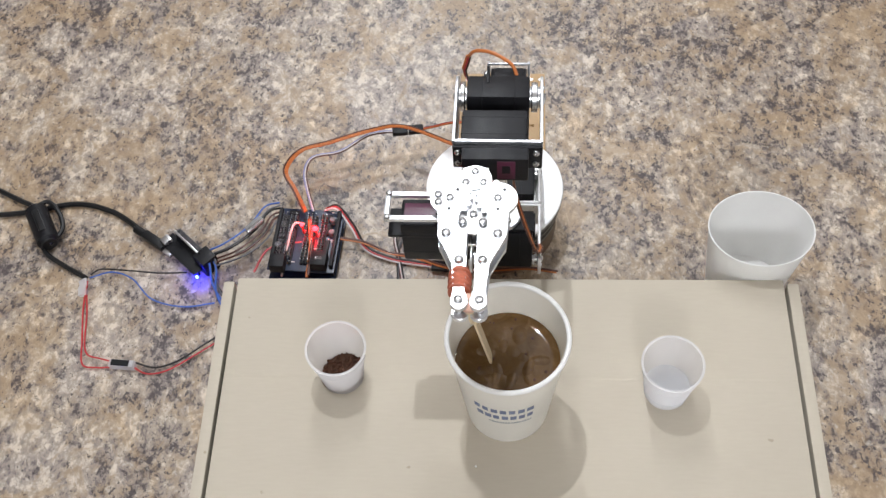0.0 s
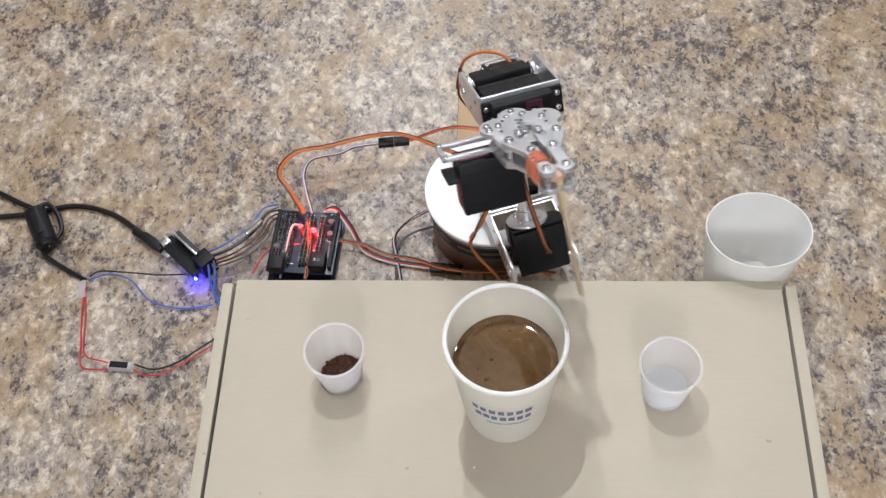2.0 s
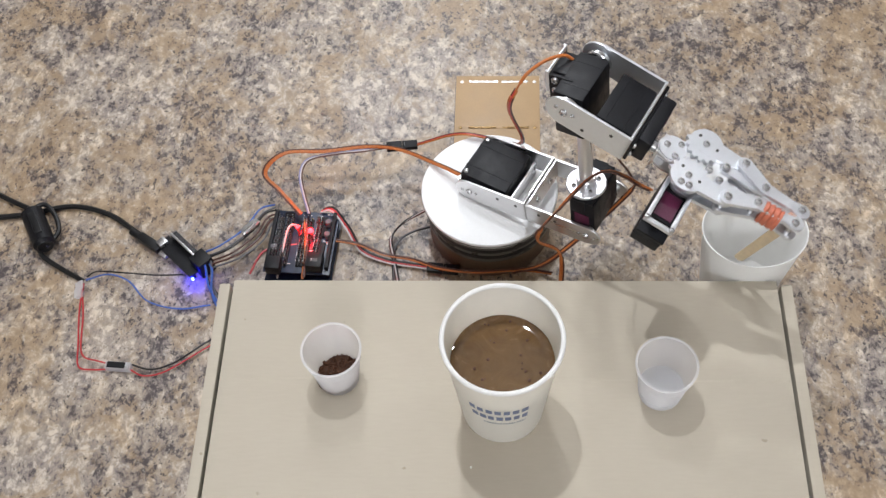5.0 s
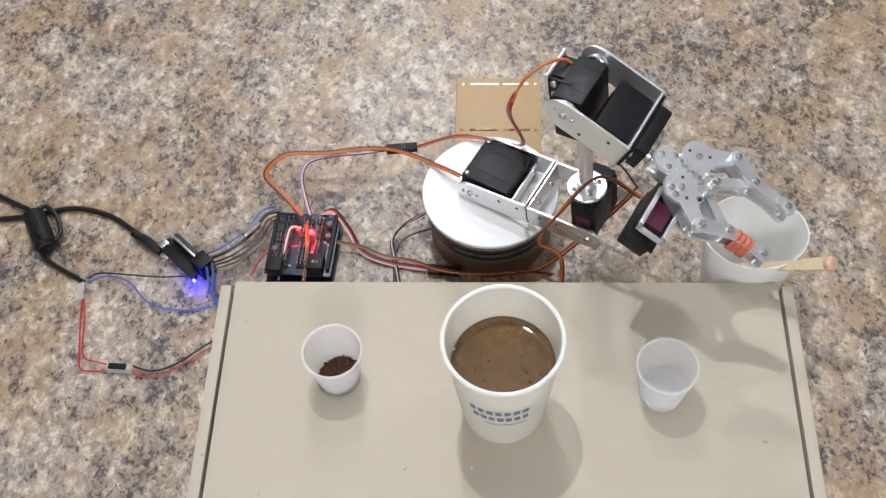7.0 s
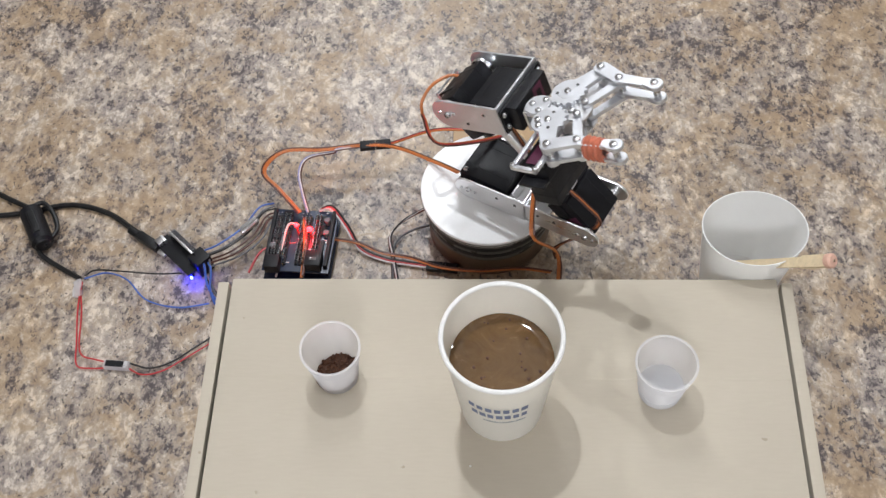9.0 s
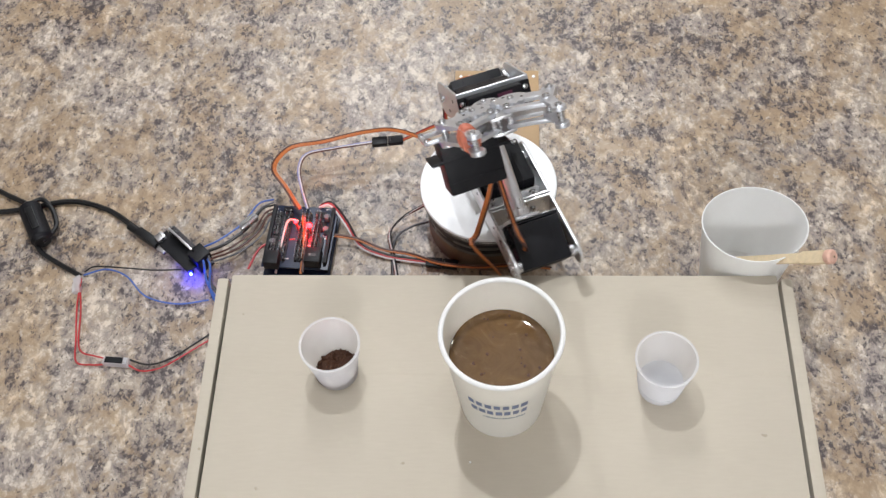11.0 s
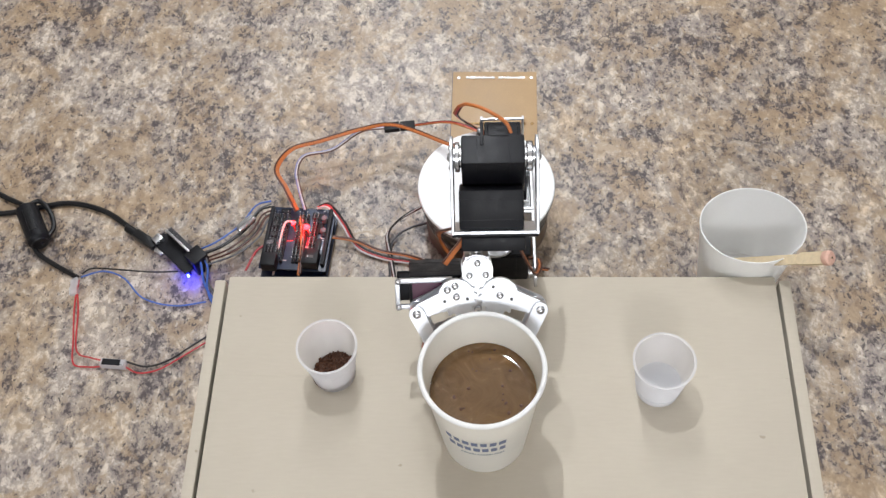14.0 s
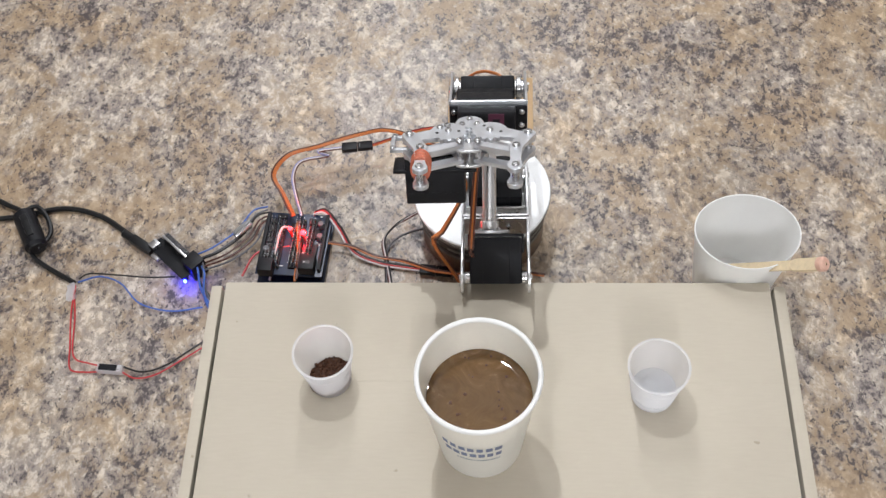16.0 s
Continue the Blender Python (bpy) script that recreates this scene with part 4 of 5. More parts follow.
def build_cables():
    cord = "black cords on the countertop"
    ribbon("power_cable", [(-0.470, 0.135, 0.004), (-0.425, 0.112, 0.004), (-0.404, 0.100, 0.007), (-0.395, 0.085, 0.008)], [BLACK_SOFT], 0.0023, "thick black power cord entering a ferrite choke", cord)
    ribbon("power_cable", [(-0.460, 0.094, 0.003), (-0.415, 0.098, 0.003), (-0.372, 0.107, 0.003), (-0.338, 0.099, 0.003), (-0.312, 0.082, 0.003), (-0.290, 0.064, 0.006)], [BLACK_SOFT], 0.0024, "thick black power cord running to a plug", cord)
    ribbon("power_cable", [(-0.392, 0.066, 0.007), (-0.384, 0.055, 0.005), (-0.370, 0.046, 0.003), (-0.347, 0.033, 0.003)], [BLACK_SOFT], 0.0021, "thin black power cord leaving a ferrite choke", cord)
    choke = thing("ferrite_choke", None, None, "black plastic ferrite choke clipped round a power cord", "ferrite choke", pose(-0.3925, 0.0800, 0.0095, 0, 0, 30))
    part("body", rod((0, 0.021, 0), (0, -0.021, 0), 0.0094, 28, 0.003), BLACK, choke)
    part("clip", block(-0.0030, 0.0030, -0.012, 0.012, 0.0085, 0.0102, 0.0008), BLACK_SOFT, choke)
    part("end_ring", rod((0, -0.0215, 0), (0, -0.0190, 0), 0.0070, 24, 0.0006), BLACK_SOFT, choke)
    part("cord_loop", hose([(0.000, 0.020, 0.002), (0.012, 0.021, 0.001), (0.0165, 0.008, -0.001), (0.0150, -0.008, -0.002), (0.008, -0.017, 0.000), (0.000, -0.021, 0.000)], 0.0021, 30), BLACK_SOFT, choke)
    plug = thing("usb_plug", None, None, "black moulded plug on a power cord", "plug", pose(-0.2915, 0.0655, 0.006, 0, 0, -34))
    part("body", block(-0.016, 0.008, -0.0042, 0.0042, -0.0035, 0.0035, 0.002), BLACK_SOFT, plug)
    part("strain_relief", rod((-0.026, 0, 0), (-0.015, 0, 0), 0.0036, 14, 0.0006), BLACK_SOFT, plug)
    part("metal_tip", block(0.010, 0.018, -0.0045, 0.0045, -0.0022, 0.0022, 0.0006), STEEL, plug)
    # plug-in power module with a blue light
    module = thing("power_module", None, None, "small black power module with a lit blue light", "circuit board", pose(-0.2675, 0.0505, 0.0, 0, 0, -43))
    part("board", block(-0.024, 0.022, -0.0045, 0.0090, 0.0080, 0.0096, 0.0003), BLACK, module)
    part("socket", block(-0.024, -0.017, -0.004, 0.004, 0.0096, 0.0140, 0.0008), STEEL, module)
    part("regulator", block(0.012, 0.026, 0.004, 0.018, 0.0006, 0.0190, 0.001), BLACK, module)
    part("heat_sink", block(-0.018, 0.016, 0.0080, 0.0100, 0.0096, 0.0190, 0.0004), STEEL, module)
    for k in range(14):
        part("fin", block(-0.017 + k * 0.0024, -0.0160 + k * 0.0024, 0.0100, 0.0140, 0.0096, 0.0186, 0.0001, 1), W_GREY, module)
    for x in (-0.018, 0.018):
        part("leg", rod((x, 0, 0), (x, 0, 0.008), 0.0016, 10), BLACK, module)
    led = part("blue_light", lathe([(0, 0.0024), (0.0008, 0.0021), (0.0011, 0.0012), (0.0011, 0), (0, 0)][::-1], 14), BLUE_LED, module, "lit blue light", pose(0.0235, -0.0035, 0.0066))
    thin = "thin wires on the countertop"
    ribbon("wire", [(-0.344, 0.037, 0.002), (-0.335, 0.041, 0.004), (-0.310, 0.0385, 0.006), (-0.285, 0.037, 0.005), (-0.262, 0.037, 0.006)], [W_BLACK], 0.0007, "thin black wire lying on the countertop", thin)
    ribbon("wire", [(-0.344, 0.034, 0.002), (-0.325, 0.037, 0.006), (-0.306, 0.030, 0.007), (-0.288, 0.013, 0.004), (-0.262, 0.007, 0.002), (-0.236, 0.010, 0.003)], [W_BLUE], 0.0007, "thin blue wire curving over the countertop", thin)
    ribbon("wire", [(-0.345, 0.030, 0.003), (-0.343, 0.005, 0.004), (-0.338, -0.025, 0.003), (-0.334, -0.045, 0.002), (-0.322, -0.048, 0.002), (-0.310, -0.048, 0.003)], [W_RED], 0.0007, "red wire bent along the countertop", thin)
    ribbon("wire", [(-0.346, 0.026, 0.002), (-0.340, 0.002, 0.002), (-0.335, -0.028, 0.004), (-0.330, -0.038, 0.004), (-0.320, -0.041, 0.004), (-0.310, -0.0435, 0.004)], [W_RED], 0.0007, "red wire bent along the countertop", thin)
    ribbon("wire", [(-0.292, -0.0440, 0.004), (-0.275, -0.048, 0.003), (-0.258, -0.043, 0.004), (-0.240, -0.030, 0.005), (-0.222, -0.015, 0.004)], [W_BLACK], 0.0008, "thin black wire running under the box edge", thin)
    ribbon("wire", [(-0.292, -0.0480, 0.003), (-0.280, -0.053, 0.002), (-0.264, -0.050, 0.003), (-0.245, -0.037, 0.003), (-0.222, -0.020, 0.003)], [W_RED], 0.0007, "thin red wire running under the box edge", thin)
    splice = thing("wire_splice", None, None, "clear sleeve joining red and black wires", "wire splice", pose(-0.3010, -0.0460, 0.0035, 0, 0, -4))
    part("sleeve", block(-0.0105, 0.0105, -0.0034, 0.0034, -0.003, 0.003, 0.0014), FROSTED, splice)
    part("core", block(-0.0085, 0.0060, -0.0026, 0.0026, 0.0030, 0.0036, 0.0002, 1), BLACK, splice)
    part("core_band", block(0.0062, 0.0090, -0.0028, 0.0028, 0.0029, 0.0035, 0.0002, 1), FOIL, splice)
    tape = thing("tape_joint", None, None, "crumpled clear tape round a cord end", "tape", pose(-0.3475, 0.0250, 0.003, 0, 0, 8))
    b = block(-0.0034, 0.0030, -0.0090, 0.0060, -0.0022, 0.0026, 0.0012, 3)
    bmesh.ops.subdivide_edges(b, edges=b.edges[:], cuts=2, use_grid_fill=True)
    for v in b.verts:
        v.co += 0.0018 * noise.noise_vector(v.co * 300)
    part("wrap", b, FROSTED, tape)
    lead = "bundle of wires beside the controller board"
    for k, (mat, dz, dx) in enumerate(((W_GREY, 0.0, 0.0), (W_BLACK, 0.002, 0.003), (W_BROWN, 0.001, 0.007), (W_BLACK, 0.0, 0.010), (W_BLUE, 0.003, -0.003), (W_BROWN, 0.004, 0.013), (W_GREY, 0.003, 0.016))):
        pts = [(-0.243 + dx * 0.4, 0.052 - dx * 0.8, 0.010 + dz), (-0.228 + dx, 0.057 - dx * 0.6, 0.014 + dz), (-0.211 + dx * 0.9, 0.074 - dx * 0.6, 0.013 + dz), (-0.200 + dx * 0.6, 0.090 - dx * 0.8, 0.017 + dz), (-0.190 + dx * 0.3, 0.097 - dx * 0.9, 0.016)]
        ribbon("wire", pts, [mat], 0.0008, "thin wire bundled beside the controller board", lead, 30)
    for k, (mat, x, y) in enumerate(((W_BLUE, 0.0, 0.0), (W_GREY, 0.004, 0.004), (W_BLACK, -0.003, 0.006), (W_BLUE, 0.006, -0.004))):
        ribbon("wire", [(-0.247 + x, 0.048 + y * 0.5, 0.012), (-0.241 + x, 0.038 + y, 0.016), (-0.238 + x * 0.5, 0.024 + y, 0.010), (-0.230, 0.012 + y, 0.006), (-0.221, 0.004 + y * 1.5, 0.006)], [mat], 0.0009, "thin wire curling down beside the cardboard box", lead, 24)
    wrap = thing("silver_tape", None, None, "crumpled silver tape round a wire bundle", "tape", pose(-0.2085, 0.0770, 0.0165, 0, 0, 50))
    b = block(-0.0090, 0.0080, -0.0036, 0.0036, -0.002, 0.004, 0.0016, 4)
    for v in b.verts:
        v.co += 0.0022 * noise.noise_vector(v.co * 260)
    part("wrap", b, FOIL, wrap)
    # leads between the controller and the arm
    ribbon("servo_lead", [(-0.1500, 0.092, 0.018), (-0.140, 0.0905, 0.022), (-0.128, 0.078, 0.014), (-0.116, 0.061, 0.006), (-0.096, 0.052, 0.004), (-0.076, 0.048, 0.004), (-0.060, 0.045, 0.005)], [W_WHITE, W_RED, W_BLACK], 0.0009, "white, red and black servo lead on the countertop", "servo leads", 50)
    ribbon("servo_lead", [(-0.1400, 0.066, 0.014), (-0.118, 0.064, 0.010), (-0.098, 0.057, 0.006), (-0.074, 0.052, 0.006), (-0.050, 0.041, 0.010), (-0.020, 0.034, 0.016), (0.015, 0.036, 0.016), (0.040, 0.034, 0.014)], [W_ORANGE, W_BROWN], 0.0009, "orange and brown lead running round the turntable", "servo leads", 60)
    ribbon("servo_lead", [(-0.0590, 0.092, 0.022), (-0.0700, 0.091, 0.014), (-0.082, 0.086, 0.009), (-0.092, 0.073, 0.006), (-0.089, 0.055, 0.003), (-0.084, 0.030, 0.002)], [W_BROWN, W_WHITE, W_BLACK], 0.0008, "dark brown lead looping beside the turntable", "servo leads", 40)
    ribbon("servo_lead", [(-0.0590, 0.080, 0.012), (-0.0720, 0.080, 0.006), (-0.084, 0.073, 0.004), (-0.0895, 0.060, 0.002), (-0.088, 0.030, 0.002)], [W_BLACK, W_GREY], 0.0007, "thin dark lead looping beside the turntable", "servo leads", 40)
    ribbon("servo_lead", [(-0.182, 0.030, 0.012), (-0.178, 0.056, 0.020), (-0.174, 0.072, 0.025), (-0.166, 0.074, 0.022)], [W_WHITE], 0.0009, "white wire looping over the controller board", "servo leads", 30)
    ribbon("servo_lead", [(-0.205, 0.034, 0.012), (-0.196, 0.052, 0.016), (-0.182, 0.058, 0.016), (-0.168, 0.060, 0.016)], [W_RED], 0.0010, "red wire rising beside the controller board", "servo leads", 30)
    ribbon("servo_lead", [(-0.160, 0.028, 0.016), (-0.159, 0.055, 0.021), (-0.162, 0.080, 0.022)], [W_ORANGE, W_BROWN], 0.0012, "orange lead crossing the controller board", "servo leads", 30)
    made = []
    for x, y, z, turn, label in ((-0.084, 0.1435, 0.037, 6, "black plug joining two servo leads"), (-0.048, 0.043, 0.006, -6, "black plug of a servo lead lying beside the turntable")):
        con = thing("connector", None, None, label, "connector", pose(x, y, z, 0, 0, turn), group="black connectors")
        part("housing", block(-0.0130, 0.0000, -0.0040, 0.0040, -0.0022, 0.0022, 0.0005), BLACK, con)
        part("housing", block(0.0004, 0.0130, -0.0038, 0.0038, -0.0021, 0.0021, 0.0005), BLACK, con)
        part("latch", block(0.0020, 0.0026, -0.0020, 0.0020, 0.0021, 0.0025, 0.0001, 1), W_GREY, con)
        made.append(con)
    return made[0]


def build_controller():
    board = thing("controller_board", None, None, "dark blue controller board with header pins and a lit red light", "circuit board", pose(-0.1640, 0.0645, 0.0, 0, 0, -4))
    board.scale = (1, 0.95, 1)
    part("main_board", block(-0.0275, 0.0275, -0.0360, 0.0300, 0.0040, 0.0056, 0.0005), PCB, board)
    part("shield_board", block(-0.0275, 0.0275, -0.0340, 0.0290, 0.0150, 0.0166, 0.0005), PCB, board)
    for x in (-0.0245, 0.0245):
        part("header_strip", block(x - 0.0013, x + 0.0013, -0.030, 0.026, 0.0056, 0.0150, 0.0003), BLACK, board)
        part("header_strip", block(x - 0.0014, x + 0.0014, -0.030, 0.026, 0.0166, 0.0220, 0.0003), BLACK, board)
        for y in (-0.030, 0.024):
            part("foot", rod((x, y, 0), (x, y, 0.004), 0.0022, 10), BLACK, board)
    for x in (-0.0205, -0.0180, -0.0140, -0.0100, 0.0000, 0.0030, 0.0060, 0.0120, 0.0150):
        strip = part("pin_strip", block(x - 0.0012, x + 0.0012, -0.0280, 0.0200, 0.0166, 0.0190, 0.0002), BLACK, board)
        b = bmesh.new()
        for k in range(19):
            y = -0.0265 + k * 0.00254
            block(x - 0.0003, x + 0.0003, y - 0.0003, y + 0.0003, 0.0190, 0.0250, 0, bm=b)
        part("pin_header", b, STEEL, strip)
    for x, y, w, h in ((-0.014, 0.024, 0.004, 0.002), (0.017, -0.010, 0.003, 0.007), (0.014, 0.020, 0.005, 0.003), (-0.002, 0.015, 0.003, 0.003), (0.018, 0.008, 0.002, 0.005)):
        part("chip", block(x - w, x + w, y - h, y + h, 0.0166, 0.0186, 0.0003), BLACK, board)
    sock = part("usb_socket", block(0.0085, 0.0215, -0.0330, -0.0180, 0.0166, 0.0270, 0.001), BLACK, board)
    # the opening is a dark plate on top, its shade put into the colour
    part("slot", block(0.0120, 0.0180, -0.0280, -0.0250, 0.0270, 0.0273, 0.0001, 1), DARK, sock)
    part("slot_mark", block(0.0130, 0.0136, -0.0275, -0.0255, 0.0272, 0.0275, 0.0001, 1), STEEL, sock)
    part("power_jack", block(-0.0240, -0.0120, -0.0370, -0.0240, 0.0166, 0.0270, 0.001), BLACK, board)
    for x, y in ((-0.021, -0.012), (0.020, 0.016), (0.021, 0.0035)):
        part("capacitor", rod((x, y, 0.0166), (x, y, 0.0230), 0.0026, 16, 0.0005), W_GREY, board)
    rng = random.Random(3)
    for k in range(26):
        x, y = rng.uniform(-0.0255, 0.0255), rng.uniform(-0.031, 0.027)
        part("resistor", block(x - 0.0008, x + 0.0008, y - 0.0005, y + 0.0005, 0.0166, 0.0174, 0.0001, 1), rng.choice((STEEL, W_WHITE, BLACK, COPPER)), board)
    for k in range(10):
        x, y = rng.uniform(-0.024, 0.020), rng.uniform(-0.030, 0.026)
        part("print_bar", block(x, x + rng.uniform(0.002, 0.006), y, y + 0.0008, 0.0166, 0.0168, 0, 1), W_WHITE, board)
    for x, y, r in ((-0.0030, 0.0045, 0.0014), (0.0085, 0.0015, 0.0022)):
        part("red_light", lathe([(0, 0), (r, 0), (r, 0.0016), (r * 0.65, 0.0027), (0, 0.0031)], 14), RED_LED, board, "lit red light", pose(x, y, 0.0278))
        part("light_stem", rod((x, y, 0.0166), (x, y, 0.0280), 0.0010, 8), W_RED, board)



def build_stripboard():
    board = thing("perforated_board", None, None, "bare tan circuit board with soldered strips under the turntable", "circuit board", pose(-0.0040, 0.2030, 0.0, 0, 0, -0.4))
    part("sheet", block(-0.0385, 0.0375, -0.062, 0.0490, 0.0003, 0.0019, 0.0003), TAN, board)
    part("edge_strip", block(-0.0389, -0.0385, -0.062, 0.0490, 0.0003, 0.0019, 0), PCB, board)
    rng = random.Random(5)
    for y, mats in ((0.0420, (FOIL, FOIL)), (-0.0110, (COPPER, COPPER))):
        for (x0, x1), mat in zip(((-0.026, -0.001), (0.004, 0.027)), mats):
            b = block(x0, x1, y - 0.0008, y + 0.0008, 0.0019, 0.0024, 0.0002)
            for k in range(14):
                x = x0 + (x1 - x0) * rng.random()
                block(x - 0.0011, x + 0.0011, y - rng.uniform(0.0008, 0.0014), y + rng.uniform(0.0008, 0.0014), 0.0019, 0.0029, 0.0004, 1, bm=b)
            part("solder_strip", b, mat, board)
        for x in (-0.0330, 0.0330):
            part("solder_dot", lathe([(0, 0), (0.0017, 0), (0.0014, 0.0006), (0, 0.0009)], 12), mats[0], board, place=pose(x, y, 0.0019))


# ---- build ----
build_room()
build_box()
build_crumb()
coffee_cup, coffee, ripples = build_coffee_cup()
white_cup = build_white_cup()
build_portion_cups()
arm, links = build_arm()
stick = build_stirrer()
connector = build_cables()
build_controller()
build_stripboard()


def even(points, n):
    """n + 1 points at even steps along a smooth way."""
    p = glide(points, n * 5)
    run = [0.0]
    for a, b in zip(p, p[1:]):
        run.append(run[-1] + (b - a).length)
    out, i = [], 0
    for k in range(n + 1):
        d = run[-1] * k / n
        while i < len(p) - 2 and run[i + 1] < d:
            i += 1
        u = (d - run[i]) / max(1e-9, run[i + 1] - run[i])
        out.append(p[i].lerp(p[i + 1], min(1.0, u)))
    return out


class Lead:
    """A hanging lead in short rigid pieces that follow its way."""

    def __init__(self, label, mats, r, n, way):
        self.way, self.n, self.pieces = way, n, []
        steps = sorted((q[1] - q[0]).length for q in (even(way(k * 0.5), n) for k in range(33)))
        half = steps[-3] * 0.53
        self.ob = thing("servo_lead", None, None, label, "cable", group="moving servo leads")
        for j, mat in enumerate(mats):
            off = (j - (len(mats) - 1) / 2) * r * 1.8
            me = finish(rod((off, 0, -half), (off, 0, half), r, 8, r * 0.5), "lead_piece", mat)
            strand = []
            for k in range(n):
                ob = new("lead_piece", me)
                ob.parent = self.ob
                strand.append(ob)
            self.pieces.append(strand)

    def key(self, times):
        rows = [[] for _ in range(self.n)]
        for t in times:
            p = even(self.way(t), self.n)
            for k, (a, b) in enumerate(zip(p, p[1:])):
                z = (b - a).normalized()
                x = z.cross(Vector((0.3, 0.2, 1))).normalized()
                rows[k].append((t, framed(x, z.cross(x), z, (a + b) / 2)))
        for strand in self.pieces:
            for ob, r in zip(strand, rows):
                walk(ob, r)


# the plug between the leads is tugged along: seconds and metres to the right, and away
TUG_X = [(0, 0.0), (1.0, -0.006), (1.5, -0.014), (2.0, -0.010), (2.5, -0.005), (3.5, -0.008), (4.0, 0.0), (8.0, -0.002), (9.0, -0.022), (11.5, -0.010), (12.5, -0.017), (13.5, -0.007), (14.0, 0.0), (15.0, -0.014), (16.0, -0.032)]
TUG_Y = [(0, 0.016), (1.0, 0.012), (1.5, 0.006), (2.5, 0.005), (4.0, 0.002), (9.0, 0.001), (12.5, 0.001), (13.5, 0.006), (14.0, 0.018), (15.0, 0.006), (16.0, 0.003)]


def plug_at(t):
    return Vector((-0.084 + eased(TUG_X, t), 0.1435 + eased(TUG_Y, t), 0.037))


def shoulder_way(t):
    f = arm_frames(t)["shoulder"]
    w = max(0.0, min(1.0, (eased(YAW, t) + 30) / -60))
    end = f @ Vector((-0.014, -0.016, 0.002))
    rise = Vector((0.0, 0.012, 0.006)) * w
    return [Vector((-0.1665, 0.086, 0.022)), Vector((-0.184 + 0.008 * w, 0.103, 0.030)), Vector((-0.199 + 0.014 * w, 0.120, 0.034)), Vector((-0.184 + 0.010 * w, 0.139, 0.036)), Vector((-0.150, 0.141, 0.036)) + rise * 0.4,
            Vector((-0.114, 0.144, 0.038)) + rise * 0.9, Vector((-0.085, 0.136, 0.044)) + rise * 1.3, end * 0.5 + Vector((-0.066, 0.121, 0.054)) * 0.5 + rise * 0.6, end]


def wrist_way(t):
    f = arm_frames(t)["fore"]
    a, c = f @ Vector((FORE + 0.006, -0.0210, FORE_OFF + 0.035)), f @ Vector((FORE - 0.022, -0.022, FORE_OFF + 0.045))
    low = Vector((0.018, 0.142, 0.070)) * 0.75 + 0.25 * Vector((c.x, c.y, 0.070))
    p = plug_at(t) + Vector((0.013, 0.0015, 0))
    return [p, p.lerp(low, 0.45) + Vector((0, 0.006, 0.006)), low, c, a]


def plug_way(t):
    p = plug_at(t) + Vector((-0.011, -0.001, 0))
    return [Vector((-0.16, 0.088, 0.02)), Vector((-0.166, 0.106, 0.026)), Vector((-0.169, 0.122, 0.03)), Vector((-0.163, 0.135, 0.032)), Vector((-0.14, 0.1395, 0.034)), p + Vector((-0.022, -0.004, 0)), p]


def claw_way(t):
    f = arm_frames(t)
    a = f["claw"] @ Vector((0.006, -0.020, -0.026))
    b = f["fore"] @ Vector((0.046, -0.004, 0.024))
    e = f["fore"] @ Vector((0.036, -0.034, 0.016))
    d = f["upper"] @ Vector((UPPER - 0.030, -0.046, 0.004))
    end = f["upper"] @ Vector((UPPER - 0.022, -0.028, -0.034))
    return [a, a.lerp(b, 0.55) + Vector((0, 0, 0.008)), e, d, end, Vector((end.x, 0.010, 0.014))]


def elbow_way(t):
    f = arm_frames(t)
    w = max(0.0, min(1.0, (eased(ELBOW, t) - 100) / 40))
    side = 0.027 - 0.040 * w
    a = f["fore"] @ Vector((FORE - 0.018, 0.010 - 0.014 * w, -0.010))
    b = f["fore"] @ Vector((0.070, 0.012 - 0.022 * w, -0.006))
    c = f["fore"] @ Vector((0.024, side, -0.014 - 0.004 * w))
    d = f["fore"] @ Vector((0.002, side, -0.012))
    end = f["upper"] @ Vector((UPPER - 0.030, -0.030 + 0.015 * w, -0.044))
    # the lead stays behind the box
    d.y, end.y = max(d.y, 0.006), max(end.y, 0.012)
    return [a, b, c, d, end, Vector((end.x - 0.03 * (1 - w), end.y - 0.002, 0.014))]


leads = [Lead("orange and brown servo lead arching from the controller to the arm", [W_BROWN, W_ORANGE, W_ORANGE], 0.00085, 64, shoulder_way),
         Lead("orange servo lead looping from a plug up to the wrist servo", [W_BROWN, W_RED, W_ORANGE], 0.0007, 44, wrist_way),
         Lead("violet and white wire pair rising from the controller", [W_VIOLET, W_WHITE, W_BROWN], 0.0006, 40, plug_way),
         Lead("orange servo lead hanging from the claw's servo", [W_BROWN, W_ORANGE, W_ORANGE], 0.0008, 40, claw_way),
         Lead("dark red servo lead hanging along the forearm", [W_BROWN, W_ORANGE, W_BROWN], 0.0008, 40, elbow_way)]


def stick_pose(t):
    """Held between the finger tips, hanging down into the cup or swaying below the claw."""
    c = arm_frames(t)["claw"]
    tip = c @ Vector((LINK_X + ARM + TIP_X - 0.001, 0.0, -0.002))
    foot = Vector((eased(STICK_X, t), eased(STICK_Y, t), eased(STICK_Z, t)))
    x = c.to_3x3() @ Vector((1, 0, 0))
    up = -foot.normalized()
    side = (x - x.dot(up) * up).normalized()
    return framed(side, up.cross(side), up, tip + 0.001 * up)


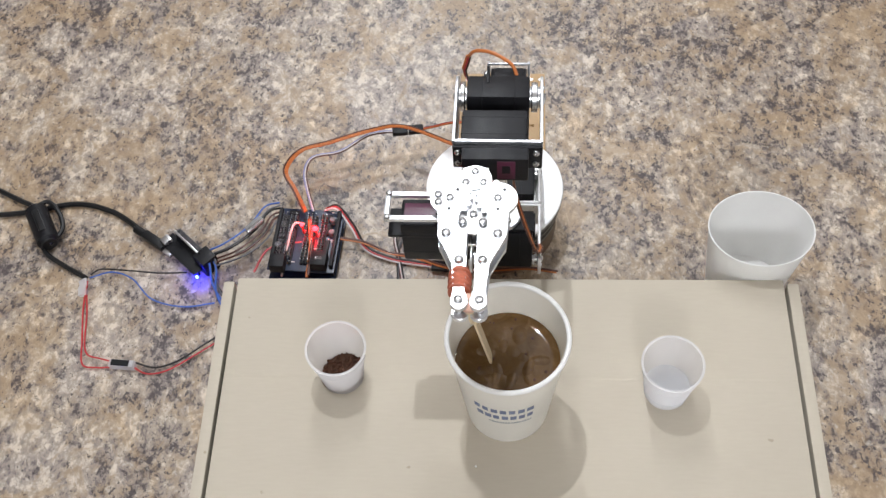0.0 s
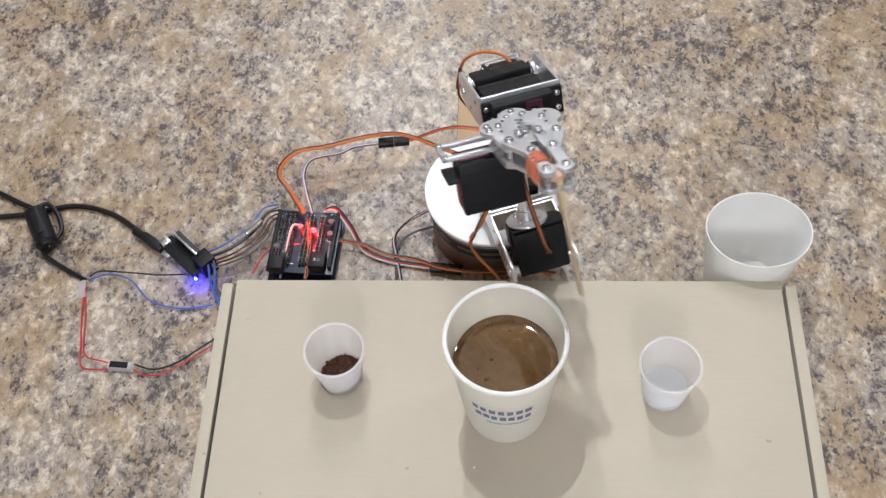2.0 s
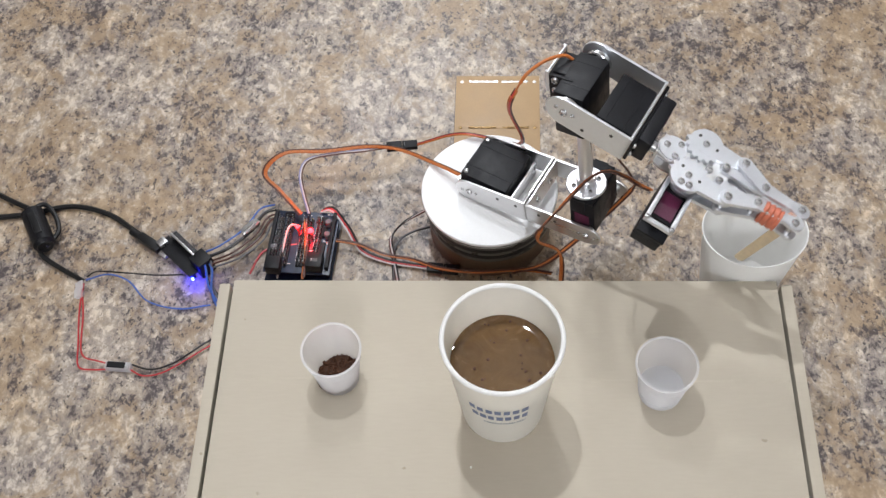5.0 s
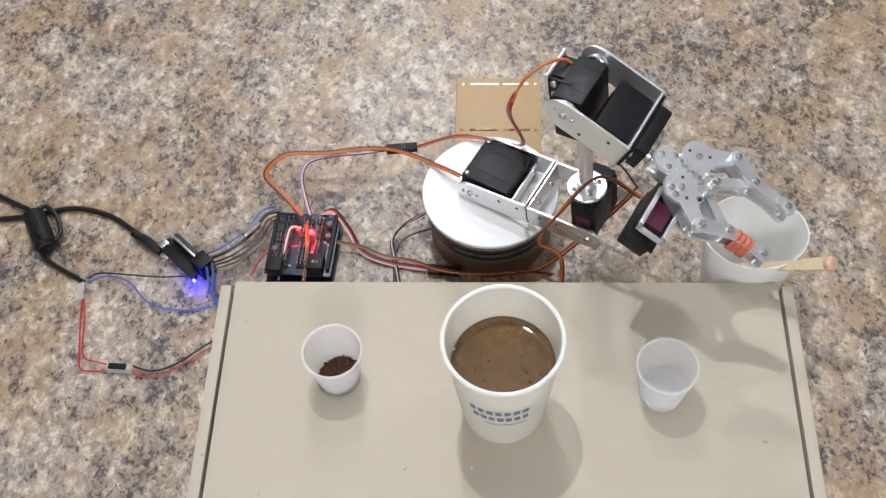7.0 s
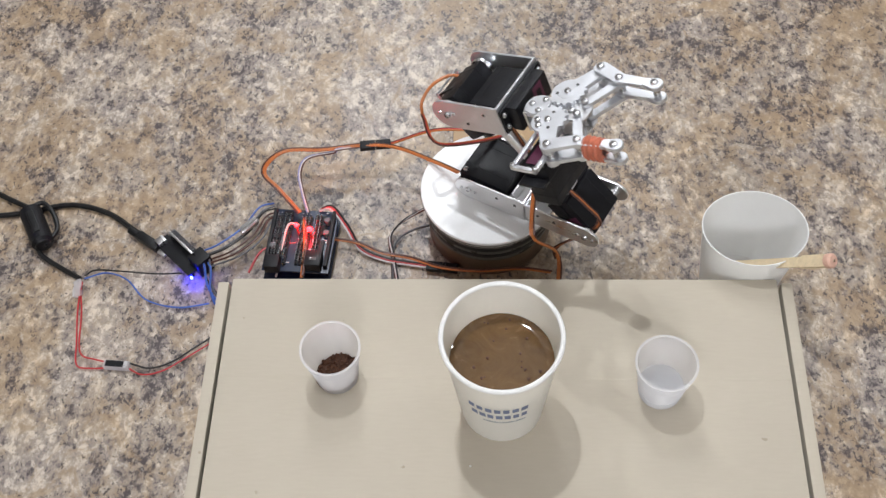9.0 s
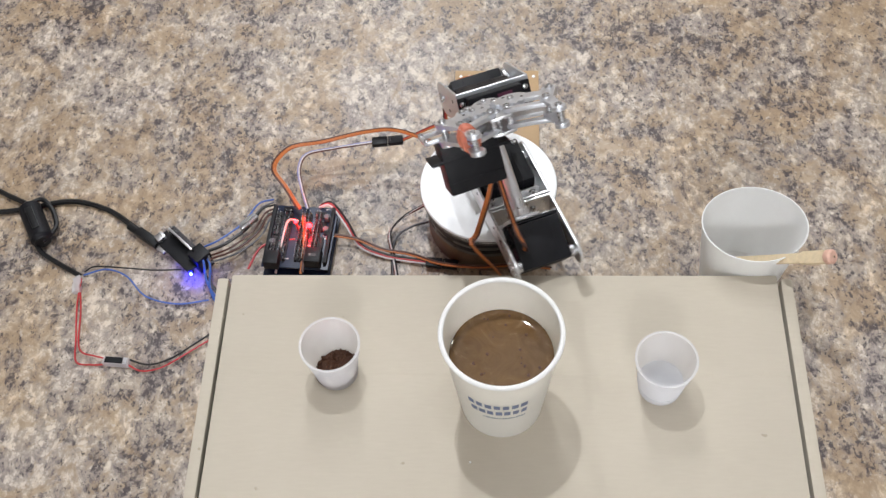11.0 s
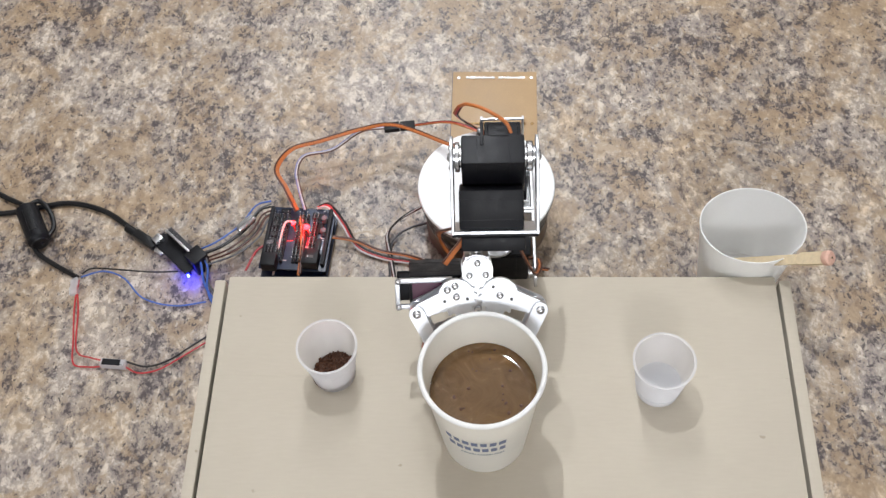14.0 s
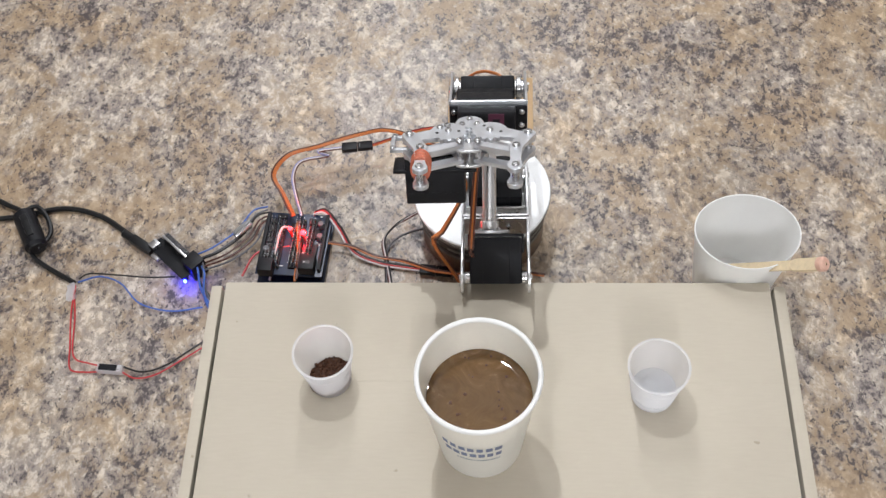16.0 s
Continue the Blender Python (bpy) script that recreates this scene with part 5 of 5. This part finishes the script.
def motions():
    arm_home = Matrix.Translation((-BASE[0], -BASE[1], 0))
    times = [k * 0.1 for k in range(161)]
    poses = {t: arm_frames(t) for t in times}
    for name, ob in links.items():
        walk(ob, [(t, arm_home @ poses[t][name]) for t in times])
    slow = [k * 0.25 for k in range(65)]
    for lead in leads:
        lead.key(slow)
    walk(connector, [(t, Matrix.Translation(plug_at(t)) @ pose(0, 0, 0, 0, 0, 6)) for t in slow])
    walk(coffee_cup, [(t, pose(x, y, 0.06, 0, 0, turn)) for t, x, y, turn in CUP_ROWS])
    sway = [k * 0.1 for k in range(131, 161)]
    walk(coffee, [*[(k * 0.2, coffee_pose(k * 0.2)) for k in range(10)], (13.0, coffee_pose(13.0)), *[(t, coffee_pose(t)) for t in sway]])
    # the stirred surface heaves in small waves, which die away after the stick is lifted
    for ob, x, y, turn, phase in ripples:
        rows = []
        for k in range(23):
            t = k * 0.1
            calm = max(0.0, min(1.0, (t - 0.9) / 1.0))
            rows.append((t, pose(x + 0.0010 * math.sin(5 * t + phase), y + 0.0010 * math.cos(4 * t + phase), 0.067 + 0.0002 * math.sin(9 * t + phase) * (1 - calm) - 0.0014 * calm, 0, 0, turn)))
        walk(ob, rows + [(16.0, rows[-1][1])])
    held = [(t, stick_pose(t)) for t in times if t <= 5.75]
    walk(stick, held + [(5.95, STICK_FALL), (6.15, STICK_REST), (16.0, STICK_REST)])


# the cup is pushed and comes to rest: seconds, x, y, turn
CUP_ROWS = [(0, 0.0008, -0.1008, 0), (13.1, 0.0008, -0.1008, 0), (13.3, 0.0014, -0.1034, 0), (13.5, 0.0016, -0.1104, -1), (13.8, -0.0058, -0.1198, -3), (14.0, -0.0092, -0.1245, -4), (14.2, -0.0088, -0.1245, -4), (16.0, -0.0085, -0.1245, -4)]
# the pushed coffee sloshes: seconds, lean to the front and to the side in degrees
SLOSH_FRONT = [(0, 2.4), (0.6, 1.8), (1.0, 2.4), (1.6, 0), (13.1, 0), (13.3, 1.2), (13.5, 3.9), (13.8, 1.0), (14.0, 0.8), (14.15, 2.6), (14.3, 1.6), (14.5, 3.5), (14.75, 1.5), (15.0, 3.4), (15.3, 3.6), (15.6, 0.4), (16.0, 0)]
SLOSH_SIDE = [(0, -1.4), (0.6, -2.4), (1.0, -1.2), (1.6, 0), (13.1, 0), (13.3, -0.6), (13.5, -3.6), (13.8, 0), (14.0, -0.4), (14.15, -3.4), (14.3, -1.4), (14.5, -2.3), (14.75, -1.0), (15.0, -2.3), (15.3, -2.4), (15.6, 0), (16.0, 0)]



def coffee_pose(t):
    i = max(k for k in range(len(CUP_ROWS) - 1) if CUP_ROWS[k][0] <= t)
    a, b = CUP_ROWS[i], CUP_ROWS[i + 1]
    u = (t - a[0]) / (b[0] - a[0])
    x, y, turn = (p + (q - p) * u for p, q in zip(a[1:], b[1:]))
    level = Matrix.Translation((0, 0, 0.067))
    return pose(x, y, 0.06) @ level @ pose(0, 0, 0, eased(SLOSH_FRONT, t), eased(SLOSH_SIDE, t), turn) @ level.inverted()


# the way that the held stick points, downwards
STICK_X = [(0, 0.10), (1.0, 0.07), (1.5, 0.12), (2.0, 0.18), (2.5, 0.22), (3.0, 0.31), (3.5, 0.32), (4.0, 0.12), (5.0, -0.12), (5.4, -0.22), (5.75, -0.22)]
STICK_Y = [(0, 0.18), (1.0, 0.01), (1.5, -0.22), (2.0, -0.15), (2.5, -0.09), (3.0, -0.06), (3.5, 0.02), (4.0, 0.09), (5.0, 0.34), (5.4, 0.45), (5.75, 0.45)]
STICK_Z = [(0, -1.0), (16, -1.0)]
REST_TOP, REST_FOOT = Vector((0.2266, -0.0151, 0.1110)), Vector((0.1625, 0.0303, 0.0289))


def lying(top, foot):
    up = (top - foot).normalized()
    side = up.cross(Vector((0, 1, 0))).normalized()
    side = up.cross(side).normalized()
    return framed(side, up.cross(side), up, top)


STICK_REST = lying(REST_TOP, REST_FOOT)
STICK_FALL = lying(REST_TOP + Vector((0.0, 0.0, 0.035)), REST_FOOT + Vector((0.01, 0.0, 0.03)))

motions()
